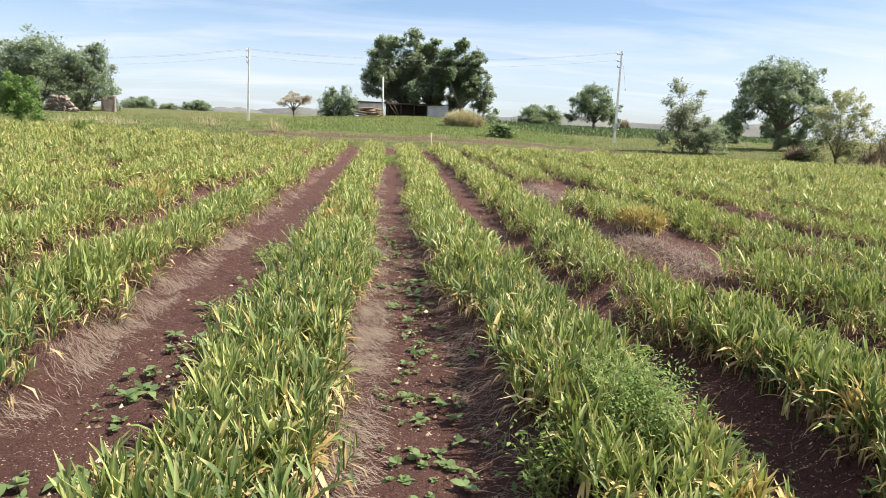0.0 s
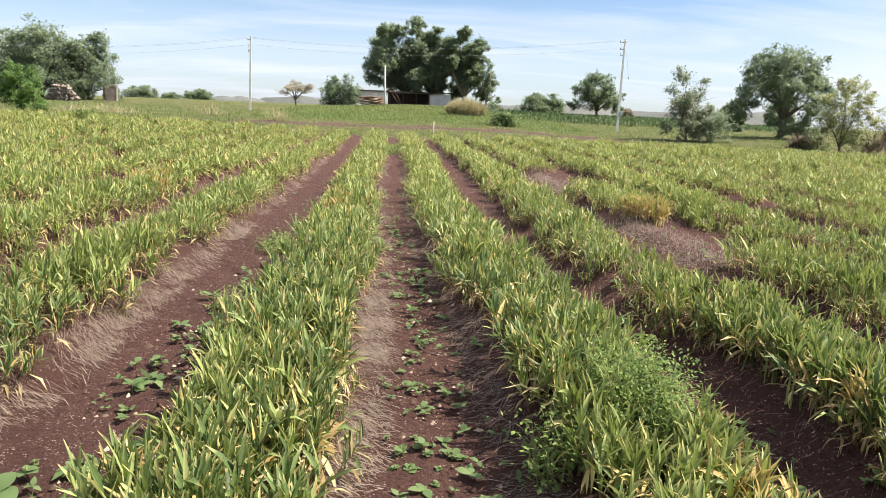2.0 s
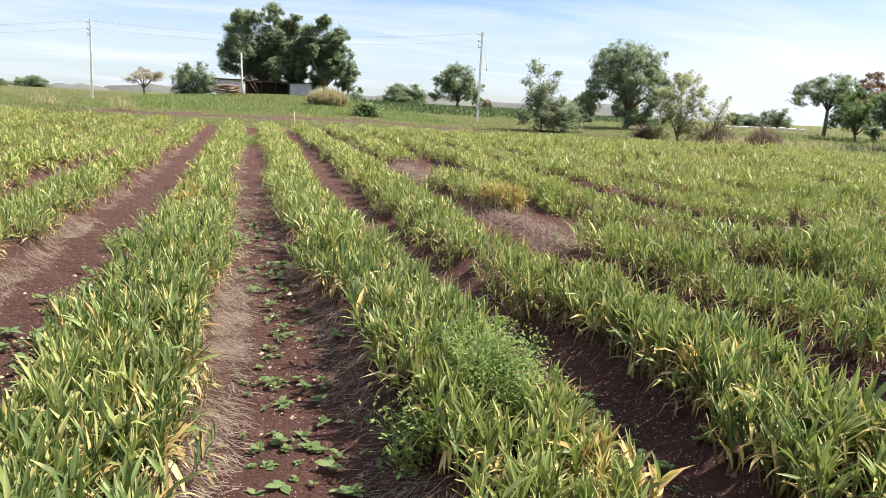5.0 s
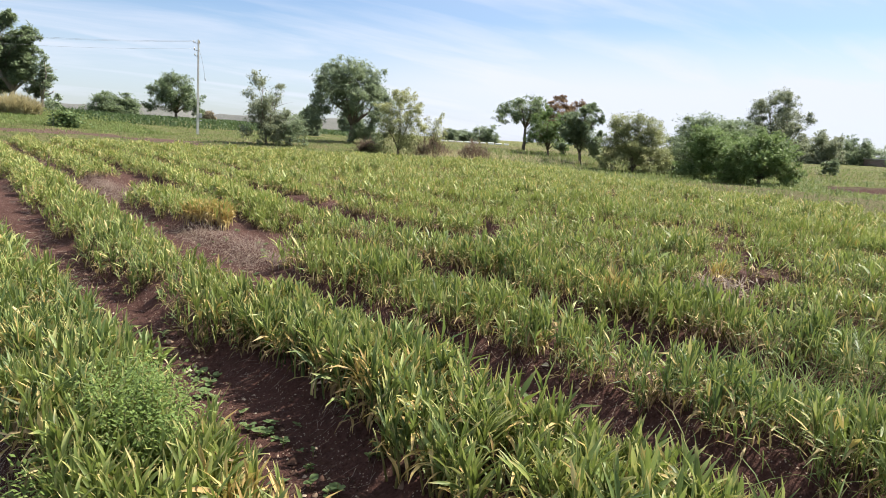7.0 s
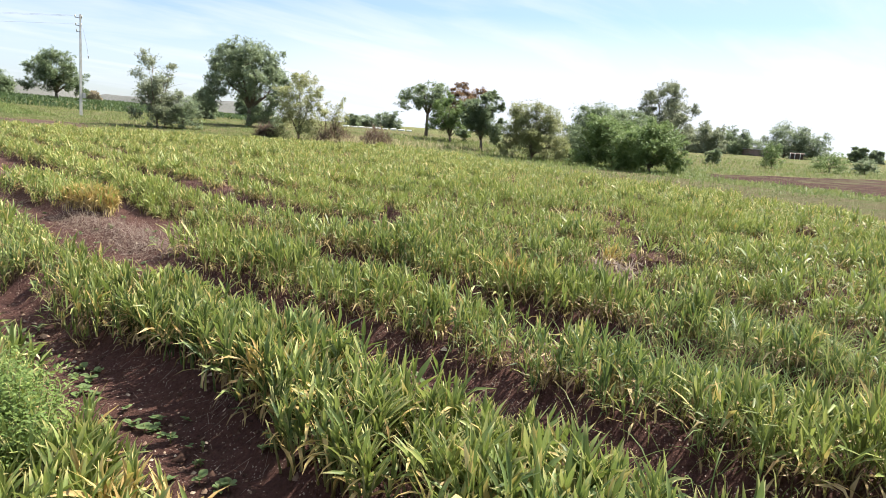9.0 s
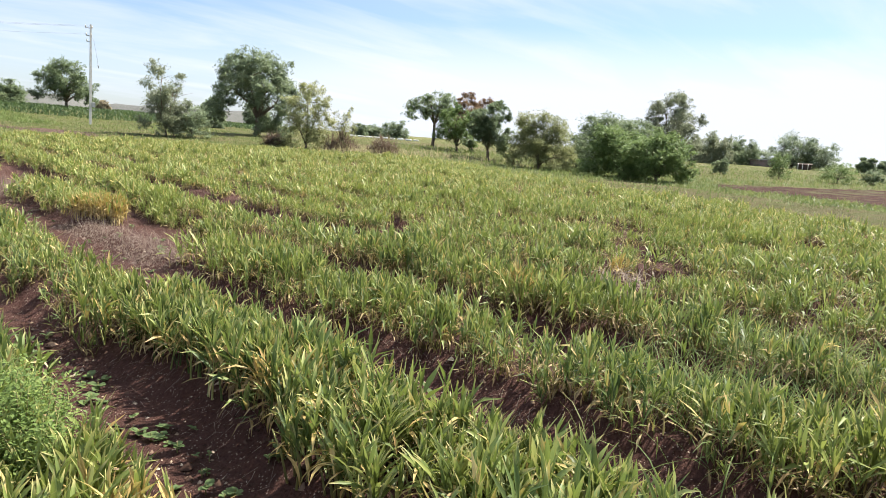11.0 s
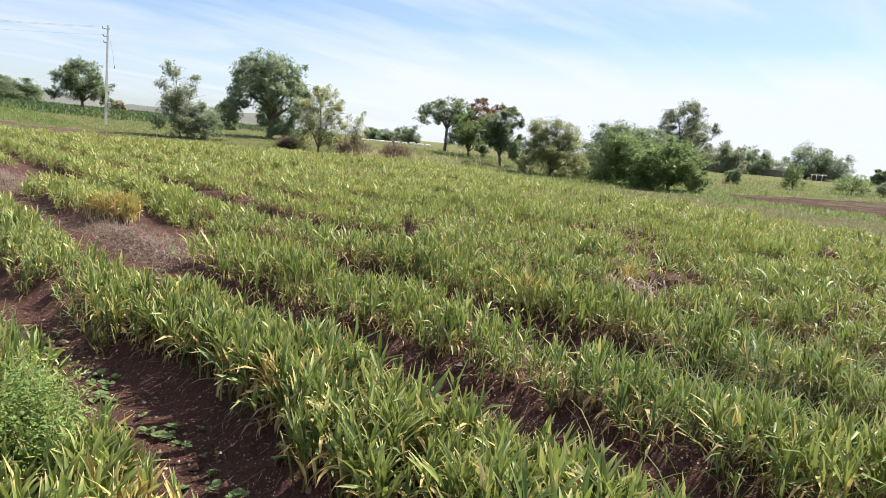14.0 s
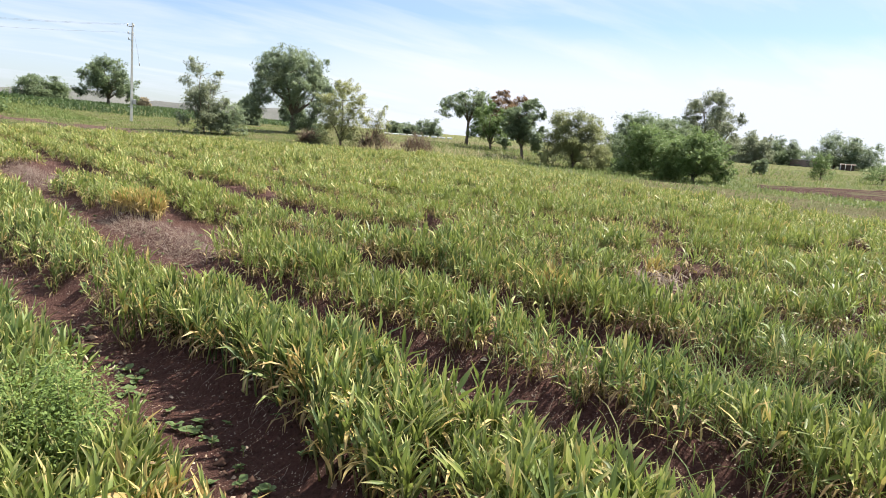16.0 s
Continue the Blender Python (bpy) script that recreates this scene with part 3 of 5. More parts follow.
def grow(name, label, category, x, y, z, trunk, limbs, blobs, n, size, leaf, bark=None, r=0.14, seed=1, gap=0.30, aspect=0.8, group="", fill=None):
    """A tree or bush: trunk height, limb ends and crown ellipsoids are relative to its foot."""
    rng = np.random.default_rng(seed)
    root = thing(name, label, category, x, y, z - 0.05, group=group)
    bark = bark or BARK
    top = Vector((rng.normal(0, 0.06) * trunk, rng.normal(0, 0.06) * trunk, trunk))
    bm = bmesh.new()
    tube(bm, [(0, 0, -0.1), (top.x * 0.2 + 0.03, top.y * 0.3, trunk * 0.35), (top.x * 0.7, top.y * 0.7 - 0.02, trunk * 0.75), top], [r * 1.25, r, r * 0.9, r * 0.75], 8)
    part("trunk", bm, bark, root)
    for lx, ly, lz in limbs:
        end = Vector((lx, ly, lz))
        bm = bmesh.new()
        midp = top.lerp(end, 0.5) + Vector((rng.normal(0, 0.08), rng.normal(0, 0.08), 0.12)) * (end - top).length
        pts = [top - Vector((0, 0, 0.05 * trunk)), top.lerp(midp, 0.5) + Vector((0, 0, 0.02)), midp, midp.lerp(end, 0.5), end]
        tube(bm, pts, [r * 0.62, r * 0.50, r * 0.36, r * 0.24, r * 0.08], 6)
        for t in range(3):
            f = midp.lerp(end, 0.15 + 0.3 * t)
            to = f + Vector((rng.normal(0, 0.5), rng.normal(0, 0.5), rng.uniform(0.1, 0.6))) * (end - top).length * 0.4
            tube(bm, [f, f.lerp(to, 0.5) + Vector((0, 0, 0.03)), to], [r * 0.22, r * 0.14, r * 0.04], 5)
        part("limb", bm, bark, root)
    V, Q, U = leaf_cloud(rng, blobs, int(n * 2.7), size * 0.52, gap * 1.05, aspect)
    if fill:
        w, h0, h1 = fill
        lo, hi = np.percentile(V, 1.5, axis=0), np.percentile(V, 98.5, axis=0)
        V = np.stack([(V[:, 0] - (lo[0] + hi[0]) / 2) * w / (hi[0] - lo[0]), (V[:, 1] - (lo[1] + hi[1]) / 2) * w / (hi[1] - lo[1]), h0 + (V[:, 2] - lo[2]) * (h1 - h0) / (hi[2] - lo[2])], -1)
    ob = new("crown", mesh_np("crown", V, Q, U, leaf))
    ob.parent = root
    return root


def round_crown(rng, w, h0, h1, k=9):
    """Uneven lobes over a dome of width w between two heights, and limbs that reach into them."""
    ch, hh = h0 + 0.46 * (h1 - h0), 0.54 * (h1 - h0)
    blobs, limbs = [(0, 0, ch, 0.30 * w, 0.30 * w, 0.55 * hh)], []
    m = k + 6
    for i in range(m):
        u = -0.62 + 1.52 * (i + rng.uniform(0.1, 0.9)) / m
        a = 2.39996 * i + rng.uniform(-0.4, 0.4)
        q = w * rng.uniform(0.12, 0.19) * (1.35 if h0 < 0.4 else 1.0)
        rad = (w / 2 - 0.75 * q) * math.sqrt(max(0.05, 1 - u * abs(u))) * rng.uniform(0.78, 1.06)
        z = ch + u * (hh - 0.4 * min(q, hh * 0.4)) * rng.uniform(0.85, 1.06)
        blobs.append((rad * math.cos(a), rad * math.sin(a), z, q, q, min(0.9 * q, hh * 0.4)))
        limbs.append((rad * math.cos(a) * 0.9, rad * math.sin(a) * 0.9, z))
    return blobs, limbs


NEEM = crown_material("neem_leaf", (0.142, 0.192, 0.126), (0.240, 0.302, 0.186), (0.340, 0.398, 0.240))
OLIVE = crown_material("olive_leaf", (0.165, 0.195, 0.088), (0.270, 0.305, 0.138), (0.390, 0.405, 0.200))
MANGO = crown_material("broad_leaf", (0.116, 0.166, 0.098), (0.196, 0.258, 0.144), (0.285, 0.345, 0.190))
ACACIA = crown_material("fine_leaf", (0.150, 0.188, 0.125), (0.245, 0.285, 0.180), (0.350, 0.370, 0.240))
PALE = crown_material("pale_leaf", (0.215, 0.250, 0.110), (0.345, 0.375, 0.170), (0.480, 0.475, 0.240))
TAWNY = crown_material("tawny_leaf", (0.250, 0.220, 0.145), (0.370, 0.325, 0.225), (0.480, 0.420, 0.310))
RUST = crown_material("rusty_leaf", (0.160, 0.098, 0.055), (0.240, 0.150, 0.085), (0.290, 0.200, 0.115))
YOUNG = crown_material("young_leaf", (0.100, 0.190, 0.052), (0.170, 0.285, 0.080), (0.265, 0.370, 0.125))
FRESH = crown_material("fresh_leaf", (0.096, 0.160, 0.058), (0.168, 0.252, 0.088), (0.262, 0.338, 0.130))


def simple_tree(name, label, category, x, y, top, w, h0, n, size, leaf, seed, bark=None, r=0.12, gap=0.30, k=9, trunk=None, group="", z=None):
    """A tree whose crown tops out at the height top above sea level; h0 is the crown's foot above the ground."""
    rng = np.random.default_rng(seed + 500)
    z = ground_z(x, y) if z is None else z
    h = top - z
    blobs, limbs = round_crown(rng, w, h0, h, k)
    return grow(name, label, category, x, y, z, trunk or max(0.3, h0 * 0.9), limbs[::2][:8], blobs, n, size, leaf, bark, r, seed, gap, group=group, fill=(w, h0, h))


def build_trees():
    T = simple_tree
    # beyond the field, by the farmstead
    T("neem_tree", "tall dark green neem tree shading the farm shed", "tree", 1.5, 75.0, 10.1, 7.2, 1.5, 24000, 0.28, NEEM, 1, r=0.3, k=13)
    T("neem_tree", "dense dark neem tree with hanging boughs by the shed", "tree", 4.4, 74.0, 9.5, 5.4, 1.1, 16000, 0.28, NEEM, 2, r=0.25, k=10)
    T("neem_tree", "tall leafy green tree beside the shed wall", "tree", 7.2, 71.5, 9.4, 4.6, 1.2, 15000, 0.26, MANGO, 3, BARK_PALE, r=0.22, k=10)
    T("slender_tree", "slender pale-trunked tree with a loose crown", "tree", 9.3, 69.3, 6.6, 2.4, 0.9, 2200, 0.22, NEEM, 4, BARK_PALE, r=0.14, k=6)
    T("round_tree", "low round dark green tree on the grass bank", "tree", -5.2, 79.7, 4.9, 4.2, -0.5, 4200, 0.25, MANGO, 5, k=8)
    T("round_tree", "low round bush-like tree by the green plot", "tree", 20.0, 92.7, 4.3, 6.0, -0.9, 9500, 0.26, MANGO, 6, k=9)
    T("round_tree", "round-crowned green tree with a bare short trunk", "tree", 23.8, 81.4, 6.4, 5.3, 0.9, 6000, 0.26, MANGO, 7, r=0.16, k=10)
    # the dark group on the far side of the field
    T("neem_tree", "broad dark green tree above a stone heap", "tree", -31.5, 68.2, 7.5, 6.5, 0.2, 9000, 0.28, NEEM, 8, r=0.2, k=10)
    T("neem_tree", "spreading dark green tree beside an old wall", "tree", -27.5, 68.5, 7.2, 4.4, 0.1, 6000, 0.27, NEEM, 9, r=0.18, k=9)
    T("neem_tree", "dark leafy tree at the edge of a grove", "tree", -37.5, 73.0, 7.6, 7.0, 0.0, 7000, 0.30, NEEM, 10, r=0.2, k=9)
    T("young_tree", "bright green young tree with several thin stems", "tree", -19.75, 40.4, 3.1, 2.0, 0.25, 4000, 0.14, YOUNG, 11, r=0.05, k=7)
    # along the field's edge
    T("airy_tree", "open grey-green tree with thin forked stems", "tree", 17.2, 40.4, 4.3, 2.5, 0.5, 3000, 0.15, ACACIA, 12, r=0.06, k=7, gap=0.36)
    T("bush", "grey-green shrub growing among thin tree stems", "bush", 17.5, 40.1, 2.2, 1.7, 0.0, 1600, 0.13, ACACIA, 80, r=0.03, k=5)
    T("bush", "dense dark green bush at the field edge", "bush", 18.5, 40.0, 2.3, 2.0, 0.1, 1800, 0.14, NEEM, 13, r=0.05, k=6)
    T("round_tree", "large round dark green tree on the field bank", "tree", 25.6, 45.2, 6.15, 5.3, 1.4, 10000, 0.21, NEEM, 14, r=0.18, k=12)
    T("bush", "dark leafy undergrowth below a big tree", "bush", 25.9, 43.6, 2.0, 2.2, 0.05, 1500, 0.16, MANGO, 15, r=0.04, k=5)
    T("thorn_tree", "pale yellow-green thorn tree with sparse foliage", "tree", 23.1, 35.0, 3.8, 2.6, 0.0, 6000, 0.12, PALE, 16, r=0.07, k=8)
    T("thorn_tree", "small pale straggling thorn tree", "tree", 25.0, 34.2, 2.7, 1.5, 0.7, 700, 0.12, PALE, 17, r=0.04, k=5)
    T("flat_tree", "tree with an open layered green crown", "tree", 39.8, 42.3, 4.9, 4.0, 2.2, 3600, 0.20, MANGO, 18, r=0.13, k=8)
    T("round_tree", "bright green bushy tree by the fallow land", "tree", 37.0, 36.7, 3.7, 2.9, 0.5, 4200, 0.17, FRESH, 19, r=0.09, k=7)
    T("rust_tree", "tree with rusty brown foliage behind green ones", "tree", 42.1, 40.1, 5.0, 3.3, 1.0, 5000, 0.18, RUST, 20, r=0.09, k=6)
    T("round_tree", "dark green upright tree with forked trunk", "tree", 34.2, 31.0, 3.8, 2.7, 0.8, 7500, 0.16, MANGO, 21, r=0.10, k=8)
    T("thorn_tree", "wide tangled grey-green thorn tree reaching the ground", "tree", 33.2, 26.0, 3.05, 3.4, -0.1, 12000, 0.13, OLIVE, 22, r=0.09, k=10)
    T("bush", "dark green bush between field and ploughed plot", "bush", 36.6, 24.8, 2.0, 2.2, 0.05, 2000, 0.16, MANGO, 23, r=0.05, k=6)
    T("round_tree", "broad domed dark tree behind bushes", "tree", 41.9, 26.6, 3.4, 5.2, 0.0, 17000, 0.19, MANGO, 24, r=0.12, k=9)
    T("round_tree", "broad bright green tree low over the ground", "tree", 33.9, 21.0, 2.45, 3.3, 0.15, 9000, 0.15, FRESH, 25, r=0.10, k=9)
    T("round_tree", "leafy green tree with low hanging branches", "tree", 32.6, 18.1, 2.3, 3.1, 0.15, 8000, 0.15, FRESH, 26, r=0.09, k=8)
    T("tall_tree", "tall open grey-green tree against the sky", "tree", 53.1, 28.3, 6.0, 4.3, 1.2, 12000, 0.16, ACACIA, 127, r=0.14, k=12, gap=0.32)
    T("sapling", "thin young sapling with a small tufted crown", "tree", 6.95, 47.4, ground_z(6.95, 47.4) + 1.75, 0.75, 0.85, 260, 0.13, NEEM, 33, BARK_PALE, r=0.035, k=4)
    # far trees
    far = [(90.9, 119.4, 3.0, 3.2, NEEM), (90.1, 107.3, 3.9, 4.8, NEEM), (96.0, 122.0, 3.0, 5.0, NEEM), (99.7, 47.0, 4.7, 4.6, ACACIA), (110.4, 47.6, 4.4, 5.0, MANGO), (118.0, 50.0, 3.2, 7.0, NEEM), (123.0, 45.0, 3.1, 7.0, OLIVE), (116.0, 57.0, 3.1, 6.5, NEEM),
           (113.0, 41.1, 5.5, 6.0, NEEM), (114.2, 37.6, 4.7, 5.4, NEEM), (103.0, 51.0, 3.6, 5.0, ACACIA), (120.0, 33.0, 2.9, 2.4, MANGO), (126.0, 32.0, 2.6, 2.0, NEEM),
           (-43.9, 132.8, 4.3, 6.0, NEEM), (-34.9, 135.4, 4.1, 5.5, MANGO), (-39.5, 134.0, 3.3, 3.0, NEEM), (13.0, 91.0, 2.9, 2.2, NEEM), (31.0, 92.0, 2.9, 1.6, TAWNY), (44.0, 78.0, 3.6, 3.0, NEEM), (28.5, 58.0, 3.2, 2.0, NEEM)]
    for i, (x, y, top, w, leaf) in enumerate(far):
        T("distant_tree", "small distant leafy green tree on the plain", "tree", x, y, top, w, -0.5, 3600, 0.32, leaf, 40 + i, r=0.1, k=6, group="distant trees on the plain")
    for i, (x, y, top, w) in enumerate([(57.7, 17.5, 1.6, 2.4), (54.8, 25.1, 1.3, 1.2), (56.4, 21.2, 2.0, 1.5), (61.0, 16.0, 1.3, 1.6)]):
        T("bush", "small green bush on fallow land past the plough strip", "bush", x, y, top, w, 0.1, 900, 0.16, MANGO if i % 2 else FRESH, 70 + i, r=0.04, k=5)
    # the umbrella-shaped thorn tree
    z = ground_z(-10.8, 84.2)
    rng = np.random.default_rng(77)
    blobs = [(1.6 * math.cos(a) * q, 1.6 * math.sin(a) * q, 1.9 + 0.25 * rng.normal(), 0.8, 0.8, 0.45) for a, q in [(i * 0.9, 0.4 + 0.6 * (i % 2)) for i in range(8)]]
    grow("umbrella_tree", "flat-topped pale thorn tree on the far bank", "tree", -10.8, 84.2, z, 0.7, [b[:3] for b in blobs], blobs, 1800, 0.20, TAWNY, BARK, 0.11, 78)


build_trees()

# ---- poles and wires ----
CONCRETE = plain_material("pole_concrete", (0.62, 0.60, 0.56), 0.85)
STEEL = plain_material("galvanised_steel", (0.40, 0.41, 0.42), 0.5, 0.6)
WIRE = plain_material("aluminium_wire", (0.30, 0.30, 0.31), 0.5, 0.3)


def power_pole(x, y, top, label, lean=0.0, turn=0.0, box_low=True, arm=0.45):
    z = ground_z(x, y)
    root = thing("power_pole", label, "power pole", x, y, z, turn)
    h = top - z
    bm = bmesh.new()
    r0 = [bm.verts.new(v) for v in ((-0.085, -0.07, -0.3), (0.085, -0.07, -0.3), (0.085, 0.07, -0.3), (-0.085, 0.07, -0.3))]
    r1 = [bm.verts.new((lean + a, b, h)) for a, b in ((-0.045, -0.04), (0.045, -0.04), (0.045, 0.04), (-0.045, 0.04))]
    for i in range(4):
        bm.faces.new((r0[i], r0[(i + 1) % 4], r1[(i + 1) % 4], r1[i]))
    bm.faces.new(r1)
    part("post", bm, CONCRETE, root)
    for dz, w in ((0.25, arm), (0.75, arm * 0.8), (1.15, arm * 0.6)):
        bm = bmesh.new()
        box(bm, lean - 0.12, 0, h - dz, w, 0.05, 0.05, 0.008)
        part("crossarm", bm, STEEL, root)
        for s in (-1, 1):
            bm = bmesh.new()
            tube(bm, [(lean - 0.12 + s * w * 0.45, 0, h - dz + 0.02), (lean - 0.12 + s * w * 0.45, 0, h - dz + 0.10), (lean - 0.12 + s * w * 0.45, 0, h - dz + 0.18)], [0.03, 0.045, 0.02], 8)
            part("insulator", bm, CONCRETE, root)
    if box_low:
        bm = bmesh.new()
        box(bm, 0.16 + lean * 0.2, -0.05, 1.35, 0.22, 0.18, 0.34, 0.01)
        part("switch_box", bm, STEEL, root, "grey metal switch box")
        bm = bmesh.new()
        box(bm, 0.05, 0, 1.0, 0.5, 0.05, 0.05, 0.005)
        part("bracket", bm, STEEL, root)
        bm = bmesh.new()
        tube(bm, [(lean + 0.06, 0, h - 0.75), (lean + 0.2, 0, h - 1.1), (lean + 0.36, 0, h - 1.9), (lean + 0.46, 0, h - 2.6)], [0.008] * 4, 5)
        tube(bm, [(lean + 0.46, 0, h - 2.58), (lean + 0.47, 0, h - 2.68), (lean + 0.49, 0, h - 2.82)], [0.02, 0.035, 0.015], 6)
        part("hanging_cable", bm, WIRE, root)
    return root


def wire(a, b, sag, r=0.0045):
    a, b = Vector(a), Vector(b)
    bm = bmesh.new()
    pts = [a.lerp(b, i / 24) - Vector((0, 0, 4 * sag * (i / 24) * (1 - i / 24))) for i in range(25)]
    tube(bm, pts, [r] * 25, 4)
    me = bpy.data.meshes.new("power_line")
    bm.to_mesh(me)
    bm.free()
    me.materials.append(WIRE)
    tagged(new("power_line", me), "thin grey overhead wire strung between concrete poles", "power line", "overhead wires")


power_pole(16.88, 52.1, 7.2, "concrete power pole with a switch box low down", 0.05, 0)
power_pole(-11.2, 58.8, 6.8, "plain concrete power pole beside the ginger field", 0.12, 0, False, 0.22)
for dz, dy in ((0.10, 0.4), (0.10, -0.4), (0.6, 0.3)):
    wire((16.93, 52.1 + dy, 7.2 - dz), (-11.1, 58.8 + dy, 6.8 - dz), 0.7)
    wire((-11.1, 58.8 + dy, 6.8 - dz), (-45.0, 66.0 + dy, 6.8 - dz), 1.1)

# ---- the farmstead ----
LIMEWASH = plain_material("old_limewash", (0.62, 0.58, 0.53), 0.9, vary=0.3, scale=3)
SHEET = plain_material("roof_sheet", (0.42, 0.41, 0.40), 0.6, 0.3, scale=2)
DARKWOOD = plain_material("dark_wood", (0.07, 0.05, 0.04), 0.9, scale=8)
LOG = plain_material("dry_firewood", (0.24, 0.17, 0.12), 0.9, vary=0.4, scale=9)
RUBBLE = plain_material("field_stone", (0.25, 0.20, 0.17), 0.9, vary=0.4, scale=3)


def build_farm():
    z = ground_z(-1.6, 70.4)
    hut = thing("hut", "small limewashed hut with a flat slab roof", "hut", -1.6, 70.6, z)
    bm = bmesh.new()
    box(bm, 0, 0, 0.55, 2.3, 2.2, 1.4, 0.02)
    part("wall", bm, LIMEWASH, hut)
    bm = bmesh.new()
    box(bm, 0.1, 0, 1.31, 2.8, 2.6, 0.10, 0.02)
    part("roof", bm, DARKWOOD, hut)
    shed = thing("cattle_shed", "low open cattle shed with a dark interior", "shed", 1.9, 72.3, ground_z(1.9, 71))
    for px in (-1.9, -0.6, 0.7, 1.9):
        for py in (-1.0, 1.0):
            bm = bmesh.new()
            tube(bm, [(px, py, -0.1), (px + 0.02, py, 0.6), (px, py, 1.12)], [0.07, 0.06, 0.05], 7)
            part("post", bm, DARKWOOD, shed)
    bm = bmesh.new()
    box(bm, 0, 0, 1.17, 4.4, 2.6, 0.08, 0.01, Matrix.Rotation(radians(4), 4, "X"))
    part("roof", bm, DARKWOOD, shed)
    for px, reach in ((-1.75, 0.75), (-1.35, 0.55)):
        bm = bmesh.new()
        tube(bm, [(px - 0.25, -1.2, 1.45), (px + 0.2, -1.25, 0.75), (px + reach, -1.3, 0.02)], [0.03, 0.035, 0.035], 6)
        part("leaning_pole", bm, LOG, shed)
    bm = bmesh.new()
    box(bm, 0, 1.1, 0.5, 4.2, 0.1, 1.2, 0.01)
    part("back_wall", bm, DARKWOOD, shed)
    lean = thing("sheet_hut", "grey sheet-metal hut beside the open shed", "hut", 4.9, 70.9, ground_z(4.9, 70.6))
    bm = bmesh.new()
    box(bm, 0, 0, 0.45, 2.0, 1.8, 1.2, 0.01)
    part("wall", bm, SHEET, lean)
    bm = bmesh.new()
    box(bm, 0, 0, 1.10, 2.3, 2.1, 0.06, 0.01, Matrix.Rotation(radians(-5), 4, "Y"))
    part("roof", bm, DARKWOOD, lean)
    rng = random.Random(3)
    pile = thing("firewood_pile", "stacked brown firewood in front of the hut", "firewood", -1.8, 68.6, ground_z(-1.8, 68.6))
    for i in range(60):
        a = rng.uniform(-0.4, 0.4)
        cx, cz = rng.uniform(-1.0, 1.0), rng.uniform(0.05, 0.85)
        if abs(cx) > 1.15 - cz * 0.7:
            continue
        bm = bmesh.new()
        d = Vector((math.cos(a), math.sin(a), rng.uniform(-0.15, 0.15))) * rng.uniform(0.4, 0.8)
        c = Vector((cx, rng.uniform(-0.3, 0.3), cz))
        tube(bm, [c - d, c + Vector((0, 0, 0.02)), c + d], [0.05, 0.055, 0.045], 6)
        part("log", bm, LOG, pile)
    pole = thing("wooden_pole", "thin wooden service pole in front of the hut", "pole", -0.5, 67.5, ground_z(-0.5, 67.5))
    bm = bmesh.new()
    tube(bm, [(0, 0, -0.2), (0.02, 0, 1.8), (0, 0, 3.7)], [0.09, 0.08, 0.06], 8)
    part("post", bm, CONCRETE, pole)
    bm = bmesh.new()
    box(bm, 0, 0, 3.3, 0.8, 0.05, 0.05, 0.005)
    part("crossarm", bm, STEEL, pole)


build_farm()


def stack_of_stalks(x, y, w, h, label):
    rng = np.random.default_rng(8)
    z = ground_z(x, y)
    n = 2600
    a, q = rng.uniform(0, 2 * math.pi, n), np.sqrt(rng.random(n))
    px, py = w / 2 * q * np.cos(a), w / 3 * q * np.sin(a)
    P = np.stack([x + px, y + py, z + 0.02 + 0 * px], -1)
    L = h * (1.15 - 0.6 * q ** 2) * rng.uniform(0.7, 1.1, n)
    v, f, u = blades(P, rng.uniform(0, 2 * math.pi, n), np.radians(rng.normal(78, 10, n)), L, np.full(n, 0.06), np.radians(rng.uniform(10, 90, n)), rng.normal(0, 0.5, n), 4, False)
    tagged(new("stalk_heap", mesh_np("stalk_heap", v, f, u, STALK)), label, "stalk heap", kind="stuff")


stack_of_stalks(6.4, 60.0, 3.2, 1.5, "heap of dry pale stalks on the grass bank")


def build_ruin():
    rng = random.Random(12)
    heap = thing("stone_heap", "heap of brown field stones under the dark trees", "stone heap", -27.7, 63.4, ground_z(-27.7, 63.4))
    for i in range(190):
        cx, cz = rng.uniform(-1.45, 1.45), rng.uniform(0, 1.25)
        if abs(cx) > 1.5 - cz * 0.75:
            continue
        bm = bmesh.new()
        bmesh.ops.create_icosphere(bm, subdivisions=1, radius=rng.uniform(0.10, 0.20))
        for v in bm.verts:
            v.co *= rng.uniform(0.75, 1.2)
            v.co += Vector((cx, rng.uniform(-0.25, 0.25), cz))
        part("stone", bm, RUBBLE, heap)
    wall = thing("old_wall", "standing remains of an old stone wall", "wall", -25.5, 68.3, ground_z(-25.5, 68.3))
    bm = bmesh.new()
    box(bm, 0, 0, 0.65, 1.2, 0.5, 1.5, 0.05)
    bmesh.ops.subdivide_edges(bm, edges=bm.edges[:], cuts=3)
    for v in bm.verts:
        v.co += Vector((rng.uniform(-0.04, 0.04), rng.uniform(-0.04, 0.04), rng.uniform(-0.05, 0.05)))
    part("masonry", bm, RUBBLE, wall)


build_ruin()

# ---- distant hills ----
HILL = grass_ground_material("hill_scrub", (0.14, 0.15, 0.14), (0.18, 0.185, 0.18), (0.22, 0.205, 0.19))


